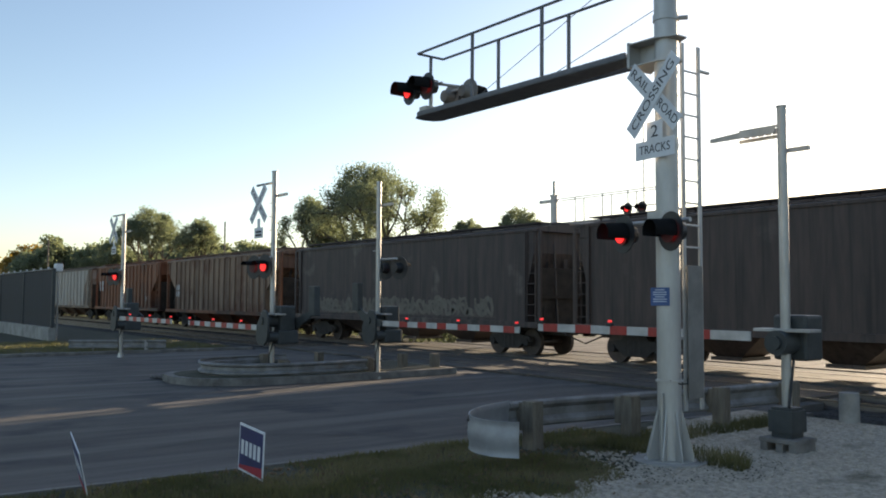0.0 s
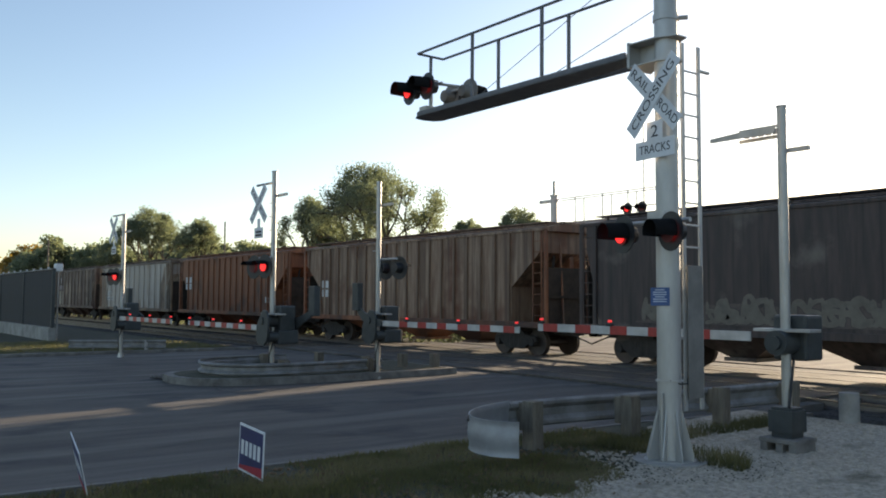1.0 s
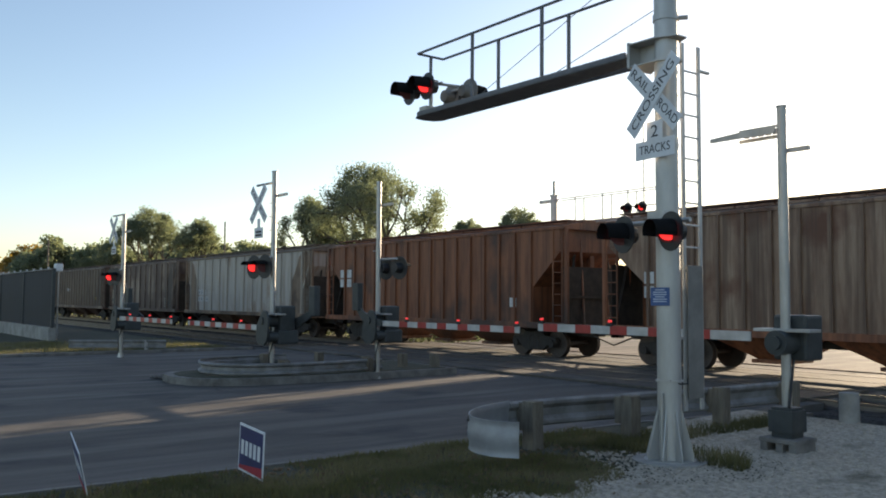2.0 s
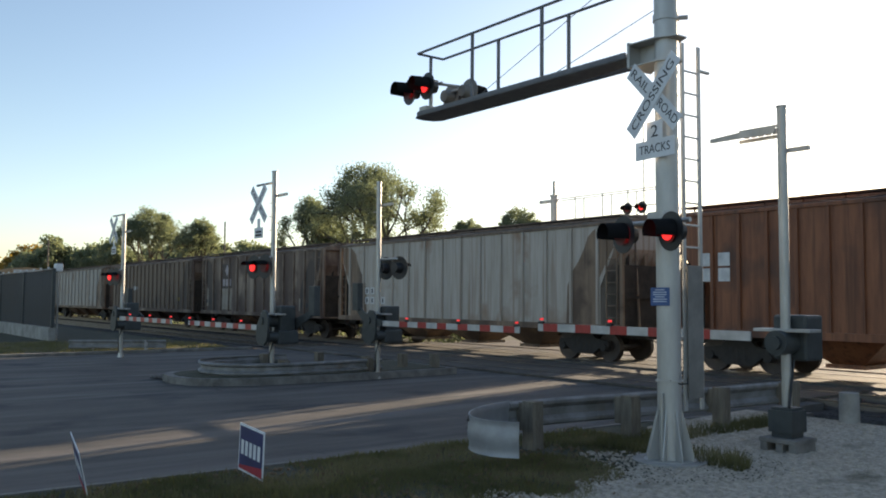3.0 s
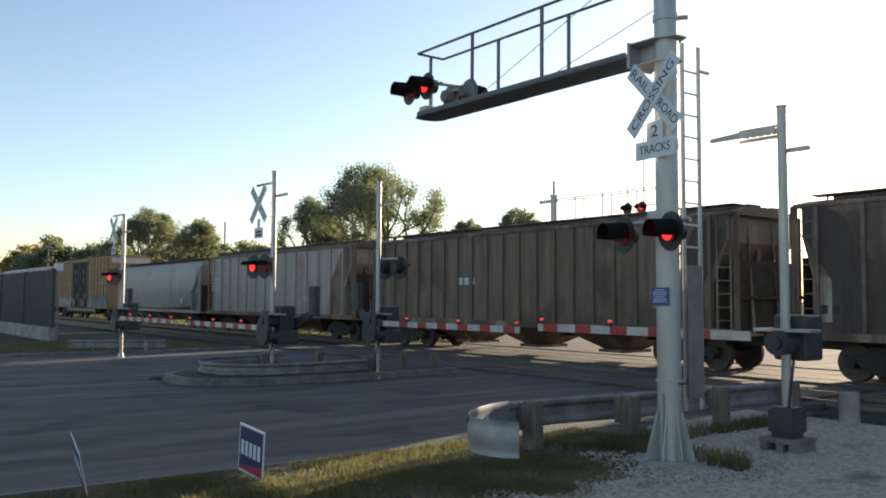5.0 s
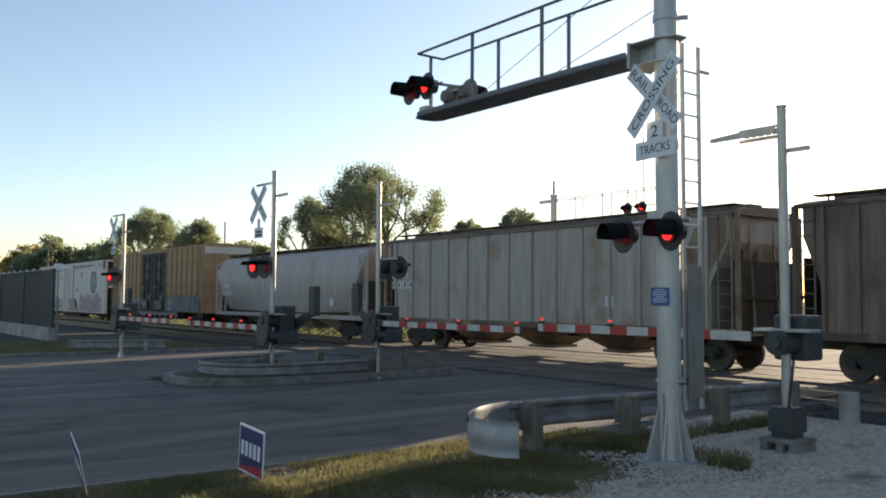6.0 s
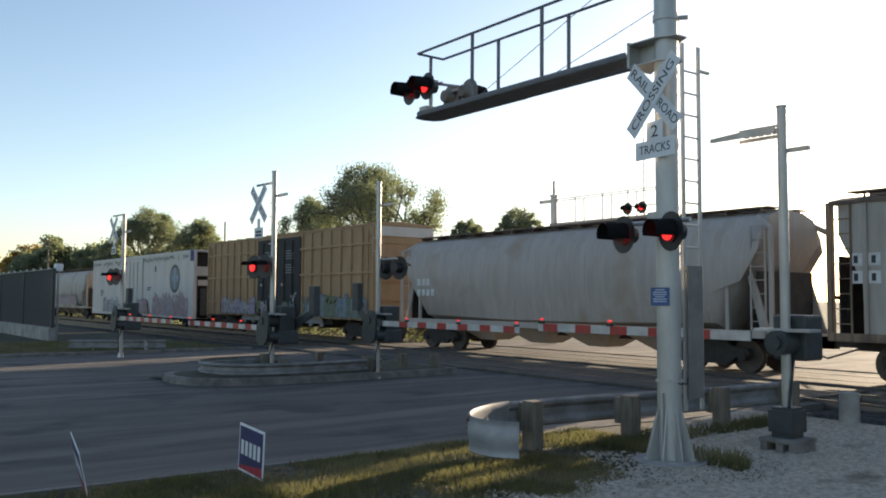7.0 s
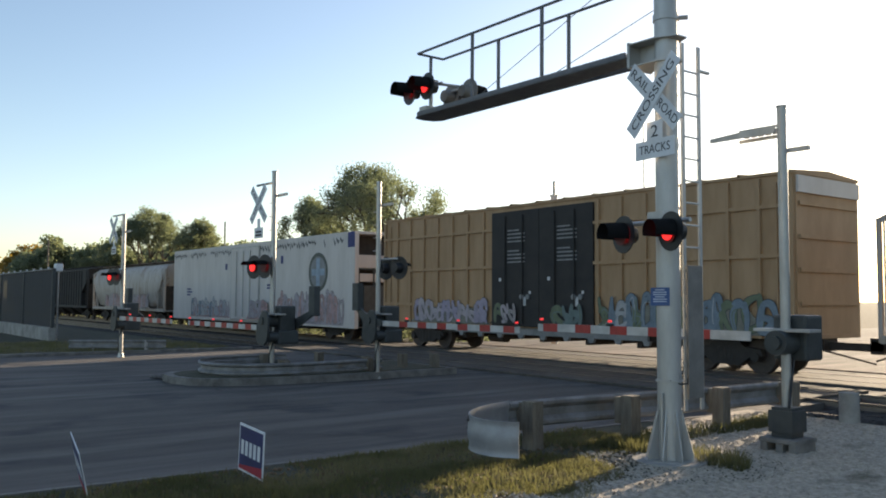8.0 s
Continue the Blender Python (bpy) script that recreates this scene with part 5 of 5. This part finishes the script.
# ---- small things ----
def yard_sign(x, y, rz, text, label, tilt=4, lean=0):
    s = thing("yard_sign", label, "lawn sign", "lawn signs on the verge", pose(x, y, -0.16, lean, tilt, rz))
    bm = B()
    box(bm, -0.3, 0.3, -0.005, 0.005, 0.2, 0.72)
    panel = part("panel", bm, SIGN_WHITE, s, "white-edged printed panel")
    bm = B()
    box(bm, -0.28, 0.28, -0.0075, -0.0055, 0.225, 0.695)
    part("print", bm, NAVY, panel)
    bm = B()
    slab_xz(bm, [(-0.28, 0.225), (0.28, 0.225), (0.28, 0.33), (-0.28, 0.26)], -0.0095, -0.008)
    part("print_band", bm, RED_PRINT, panel)
    for k in range(text):
        bm = B()
        w = 0.5 / text
        box(bm, -0.25 + k * w + 0.018, -0.25 + (k + 1) * w - 0.018, -0.0125, -0.0105, 0.39, 0.55)
        part("writing_bar", bm, SIGN_WHITE, panel)
    for xx in (-0.2, 0.2):
        bm = B()
        tube(bm, (xx, 0.008, -0.15), (xx, 0.008, 0.5), 0.004, 6)
        part("wire_leg", bm, GALV, s)
    return s


def weave(m, gaps):
    """Lets part of the light straight through, as the open weave of a wind screen does."""
    nt = m.node_tree
    clear = nt.nodes.new("ShaderNodeBsdfTransparent")
    mix = nt.nodes.new("ShaderNodeMixShader")
    mix.inputs[0].default_value = gaps
    nt.links.new(nt.nodes["Principled BSDF"].outputs[0], mix.inputs[1])
    nt.links.new(clear.outputs[0], mix.inputs[2])
    nt.links.new(mix.outputs[0], nt.nodes["Material Output"].inputs[0])


def build_far_side():
    """Cantilever signal and poles beyond the tracks, fence across the road."""
    f = thing("cantilever_signal", "distant cantilever crossing signal beyond the tracks", "crossing signal", "cantilever signals", at(-27.8, 27.5, -0.3))
    bm = B()
    tube(bm, (0, 0, 0), (0, 0, 7.0), 0.16, 20)
    tube(bm, (0, 0, 7.0), (0, 0, 7.06), 0.2, 20)
    tube(bm, (0, 0, 7.06), (0, 0, 7.7), 0.07, 10)
    part("mast", bm, GALV, f, "", smooth=True)
    bm = B()
    box(bm, -0.9, 0.2, -0.08, 0.08, 6.72, 6.86)
    part("stub_arm", bm, GALV, f)
    bm = B()
    box(bm, 0, 6.2, -0.3, 0.3, 5.6, 5.72)
    part("walkway", bm, GRATING, f, "dark steel grating walkway")
    for yy in (-0.28, 0.28):
        bm = B()
        tube(bm, (0.2, yy, 6.8), (6.2, yy, 6.8), 0.024, 8)
        part("hand_rail", bm, GALV, f)
        for px in (1.6, 3.2, 4.6, 6.15):
            bm = B()
            box(bm, px - 0.02, px + 0.02, yy - 0.02, yy + 0.02, 5.7, 6.8)
            part("rail_post", bm, GALV, f)
    for i, xx in enumerate((4.75, 5.5)):
        flasher(f, pose(xx, -0.5, 6.0), i)
    bm = B()
    tube(bm, (4.8, -0.3, 6.1), (6.0, -0.3, 6.1), 0.03, 8)
    part("lamp_bracket", bm, GALV, f)
    p = thing("steel_pole", "thin tall steel pole beyond the tracks", "pole", "", at(-24.8, 30.2, -0.3))
    bm = B()
    tube(bm, (0, 0, 0), (0, 0, 10.8), 0.05, 10, 0.035)
    part("pole", bm, GALV, p)
    for x, y, h, r, lab in ((-90.5, 37.9, 10.8, 0.13, "bare wooden utility pole among distant trees"), (-104.0, 47.0, 8.6, 0.1, "small utility pole with crossarm among trees"), (-112, 24.2, 9.2, 0.12, "dark lamp post before the far wood")):
        u = thing("utility_pole", lab, "pole", "distant poles", at(x, y, -0.3))
        bm = B()
        tube(bm, (0, 0, 0), (0, 0, h), r, 8, r * 0.7)
        part("pole", bm, WOOD, u)
        if h < 9.5:
            bm = B()
            box(bm, -0.9, 0.9, -0.06, 0.06, h - 0.6, h - 0.48)
            part("crossarm", bm, WOOD, u)
    w = thing("panel_fence", "dark fence of woven screen panels on a low concrete wall", "fence", "", at(-40.2, 8.95, 0))
    bm = B()
    box(bm, -24, 0, -0.15, 0.15, -0.3, 0.6)
    part("base_wall", bm, CONCRETE, w, "low concrete wall", bevel=0.02)
    pan = B()
    box(pan, -1.99, -0.0, -0.03, 0.03, 0.62, 3.16)
    dull = mat("dull_grey_cladding", (0.024, 0.028, 0.038), 0.7, 0.0, dark=(0.018, 0.02, 0.026), scale=1.0, stretch=(1, 1, 0.4), vary=0.08)
    weave(dull, 0.22)
    pan = mesh_of("panel", pan, dull)
    post = B()
    box(post, -0.05, 0.05, -0.07, 0.07, 0.6, 3.22)
    post = mesh_of("post", post, GREY_BOX)
    for k in range(12):
        piece("panel", pan, w, pose(-2.0 * k, 0, 0))
        if k % 3 == 2:
            piece("post", post, w, pose(-2.0 * k - 1.99, 0, 0))
    piece("post", post, w, pose(-0.0, 0, 0))
    bm = B()
    tube(bm, (-24, -0.1, 3.19), (0, -0.1, 3.19), 0.02, 6)
    part("top_wire", bm, GALV, w)
    bulb = B()
    tube(bulb, (0, 0, 0.0), (0, 0, 0.09), 0.035, 8, 0.05)
    bulb = mesh_of("bulb", bulb, SIGN_WHITE)
    for k in range(16):
        piece("bulb", bulb, w, pose(-0.6 - 1.5 * k, -0.1, 3.2))
    lt = thing("floodlight", "white floodlight on a short post behind the fence end", "lamp", "", at(-40.7, 9.25, 0))
    bm = B()
    tube(bm, (0, 0, -0.1), (0, 0, 3.1), 0.04, 8)
    part("post", bm, GALV, lt)
    bm = B()
    box(bm, -0.25, 0.18, -0.16, 0.16, 3.1, 3.45)
    part("head", bm, SIGN_WHITE, lt, "white lamp head", bevel=0.06)
    b = thing("bollard", "short pale concrete bollard in the gravel yard", "bollard", "", at(-6.98, 13.5, 0))
    bm = B()
    tube(bm, (0, 0, -0.1), (0, 0, 0.5), 0.16, 18, 0.15)
    part("body", bm, CONCRETE, b, "", smooth=True)


def grass_patch(name, label, zone, count, seed, h=(0.05, 0.16), z=0.0):
    """Grass blades as bent triangles, scattered where zone(x, y) allows."""
    rnd = random.Random(seed)
    verts, faces = [], []
    x0, x1, y0, y1, ok = zone
    while len(faces) < count:
        x, y = rnd.uniform(x0, x1), rnd.uniform(y0, y1)
        if not ok(x, y):
            continue
        if noise.noise((x * 0.8, y * 0.8, 3.0)) < rnd.uniform(-0.5, 0.25):
            continue
        hh = rnd.uniform(*h) * (0.7 + 0.6 * max(0, noise.noise((x * 1.5, y * 1.5, 0))))
        a = rnd.uniform(0, 6.28)
        dx, dy = math.cos(a) * 0.008, math.sin(a) * 0.008
        lx, ly = rnd.uniform(-0.5, 0.5) * hh, rnd.uniform(-0.5, 0.5) * hh
        k = len(verts)
        verts += [(x - dx, y - dy, z - 0.01), (x + dx, y + dy, z - 0.01), (x + lx, y + ly, z + hh)]
        faces.append((k, k + 1, k + 2))
    me = bpy.data.meshes.new(name)
    me.from_pydata(verts, [], faces)
    me.materials.append(GRASS)
    return tagged(new(name, me), label, "grass", kind="stuff")


def stones(name, label, zone, count, seed, material, size=(0.012, 0.035), z=0.02):
    rnd = random.Random(seed)
    verts, faces = [], []
    x0, x1, y0, y1, ok = zone
    n = 0
    while n < count:
        x, y = rnd.uniform(x0, x1), rnd.uniform(y0, y1)
        if not ok(x, y):
            continue
        n += 1
        r = rnd.uniform(*size)
        k = len(verts)
        for px, py, pz in ((1, 0, 0), (0, 1, 0), (-1, 0, 0), (0, -1, 0), (0, 0, 0.8), (0, 0, -0.6)):
            verts.append((x + (px + rnd.uniform(-0.35, 0.35)) * r, y + (py + rnd.uniform(-0.35, 0.35)) * r, z + (pz * rnd.uniform(0.6, 1.1)) * r))
        for i in range(4):
            faces.append((k + i, k + (i + 1) % 4, k + 4))
            faces.append((k + (i + 1) % 4, k + i, k + 5))
    me = bpy.data.meshes.new(name)
    me.from_pydata(verts, [], faces)
    me.materials.append(material)
    return tagged(new(name, me), label, "gravel", kind="stuff")


def yard_edge(y):
    """x at which the gravel gives way to grass."""
    return -6.4 - 0.35 * (y - 6) + 0.35 * math.sin(y * 2.1) + 0.2 * math.sin(y * 5.3)


def crack(name, label, x, y, heading, length, seed, width=0.03):
    """A wandering tar-dark crack in the asphalt, slightly sunken edge strip."""
    rnd = random.Random(seed)
    bm = B()
    left, right, h = [], [], heading
    px, py = x, y
    n = int(length / 0.18)
    for i in range(n):
        w = width * rnd.uniform(0.4, 1.0) * (1 - abs(2 * i / n - 1) ** 3)
        nx, ny = -math.sin(h), math.cos(h)
        left.append(bm.verts.new((px + nx * w, py + ny * w, -0.036)))
        right.append(bm.verts.new((px - nx * w, py - ny * w, -0.036)))
        h += rnd.uniform(-0.35, 0.35) + (heading - h) * 0.2
        px, py = px + math.cos(h) * 0.18, py + math.sin(h) * 0.18
    for i in range(n - 1):
        bm.faces.new((left[i], right[i], right[i + 1], left[i + 1]))
    ob = new(name, mesh_of(name, bm, TAR))
    return tagged(ob, label, "road crack", kind="structure")


def build_loose():
    for k, (x, y, hd, ln) in enumerate(((-19.6, 6.2, 2.6, 5.0), (-14.0, 2.0, 1.62, 12.0), (-11.3, 3.0, 1.5, 9.0), (-16.4, 4.0, 1.6, 9.5), (-23.0, 3.0, 1.58, 10.0), (-12.0, 9.0, 0.1, 2.4), (-16.0, 7.5, 3.0, 6.0), (-27.0, 5.0, 1.5, 8.0), (-10.4, 5.2, 0.2, 1.0))):
        crack("road_crack", "dark tar-filled crack in the asphalt", x, y, hd, ln, 200 + k)
    grass_patch("grass", "dry green and straw-coloured grass on the verge", (-9.2, -3.5, 1.2, 9.5, lambda x, y: x < yard_edge(y) + 0.25), 52000, 3, (0.03, 0.11))
    grass_patch("weeds", "tufts of weeds round the mast and posts", (-8.0, -5.0, 8.6, 13.0, lambda x, y: math.hypot(x + 6.6, y - 8.5) < 0.9 or abs(x + 7.8) < 0.35), 4500, 4, (0.06, 0.22), 0.02)
    grass_patch("far_grass", "grass strip across the road", (-39, -31.3, 4, 13.5, lambda x, y: True), 16000, 5, (0.06, 0.2), 0.02)
    stones("loose_gravel", "loose pale gravel stones", (-9.0, 1.5, 2.0, 13.5, lambda x, y: x > yard_edge(y)), 26000, 6, GRAVEL)
    stones("verge_litter", "dead leaves and clods scattered in the verge grass", (-9.2, -5.0, 1.5, 9.5, lambda x, y: x < yard_edge(y) + 0.6), 2600, 31, LITTER, (0.012, 0.04), 0.01)
    stones("kerb_debris", "broken concrete and dirt crumbs at the median nose", (-21.8, -20.3, 6.9, 8.2, lambda x, y: (x + 21.0) ** 2 + (y - 7.6) ** 2 < 0.35), 260, 12, OLD_CONCRETE, (0.015, 0.06), 0.01)
    stones("dirt_crumbs", "soil crumbs and twigs round the mast footing", (-8.0, -5.2, 7.2, 11.0, lambda x, y: 0.45 < math.hypot(x + 6.6, y - 8.5) < 1.3), 800, 13, SOIL, (0.005, 0.017), 0.025)
    stones("ballast_stones", "loose ballast stones along the track", (-60, -31.8, 14.6, 19.0, lambda x, y: True), 9000, 7, BALLAST, (0.03, 0.07), -0.2)
    stones("ballast_stones", "loose ballast stones along the track", (-8.6, 6, 14.6, 19.0, lambda x, y: True), 7000, 8, BALLAST, (0.03, 0.07), -0.2)


def motions():
    for car, x in CARS:
        walk(car, [(t, at(x + SPEED * t, TRAIN_Y, 0)) for t in (0, 2, 4, 6, 8)])
    for ws, x in WHEELSETS:
        walk(ws, [(k / 30, pose(x, 0, 0.457, 0, math.degrees(SPEED * k / 30 / 0.457) % 360, 0)) for k in range(0, 241)])
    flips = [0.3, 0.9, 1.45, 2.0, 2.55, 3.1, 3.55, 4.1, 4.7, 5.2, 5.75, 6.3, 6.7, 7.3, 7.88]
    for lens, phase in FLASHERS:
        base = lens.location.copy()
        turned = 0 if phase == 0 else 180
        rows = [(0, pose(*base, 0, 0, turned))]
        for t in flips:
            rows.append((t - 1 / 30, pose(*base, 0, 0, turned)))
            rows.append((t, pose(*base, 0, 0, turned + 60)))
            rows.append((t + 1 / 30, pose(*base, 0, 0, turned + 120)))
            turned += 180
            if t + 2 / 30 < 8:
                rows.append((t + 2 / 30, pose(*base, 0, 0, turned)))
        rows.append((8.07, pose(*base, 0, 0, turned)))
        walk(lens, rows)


build_ground()
build_tracks()
build_island()
build_near_mast()
gate("crossing gate beside the gravel yard with its arm lowered", -6.19, 10.37, -1, 4.5, -1, False, 2.6, 4.55, 0, False, True, 0.32, 1.49)
gate("crossing gate on the median with its arm lowered", -18.0, 11.62, 1, 5.45, 1, False, 2.73, 4.91, 0, True, False, 0.75, 1.36)
gate("crossing gate with crossbuck on the median nose", -18.72, 9.08, -1, 5.0, -1, True, 2.72, 5.02, 1, True, False, 1.15, 1.25)
gate("crossing gate at the far roadside with crossbuck", -29.21, 8.66, -1, 5.3, 1, True, 2.65, 4.75, 1, True, False, 1.15, 1.28)
nose = [(-6.98, 6.36), (-7.1, 6.26), (-7.26, 6.19), (-7.44, 6.18), (-7.62, 6.22), (-7.8, 6.32), (-7.96, 6.46), (-8.12, 6.65), (-8.27, 6.9), (-8.4, 7.2), (-8.48, 7.55)]
guard_rail("weathered guard rail with a rounded end by the mast", nose + [(-8.47, 8.4), (-8.32, 9.6), (-8.08, 11.5), (-7.98, 13.6)], [(-8.27, 7.78), (-7.95, 9.35), (-7.9, 11.4), (-7.8, 13.2)], 0.43, high=0.36, depth=0.8, nose=11)
guard_rail("weathered guard rail round the median nose", [(-20.95, 10.6), (-21.0, 9.4), (-20.85, 8.5), (-20.4, 7.95), (-19.8, 7.75), (-19.2, 7.82), (-18.7, 8.15), (-18.35, 8.75), (-18.2, 9.6), (-18.2, 10.6), (-18.4, 12.0)], [(-20.8, 9.9), (-20.6, 11.4), (-18.55, 9.3), (-18.5, 11.6), (-18.9, 13.0), (-18.4, 13.7)], 0.3, depth=1.0, high=0.28)
guard_rail("short weathered guard rail across the road", [(-32.7, 7.85), (-31.9, 9.3), (-31.0, 10.8)], [(-32.4, 8.6), (-31.4, 10.2)], 0.26, False)
yard_sign(-8.74, 4.0, 1, 5, "navy and red lawn sign with white lettering bars")
yard_sign(-9.12, 2.42, -6, 6, "navy and red lawn sign leaning beside the kerb", 12, 13)
build_train()
build_trees()
build_scrub()
build_far_side()
build_loose()
motions()
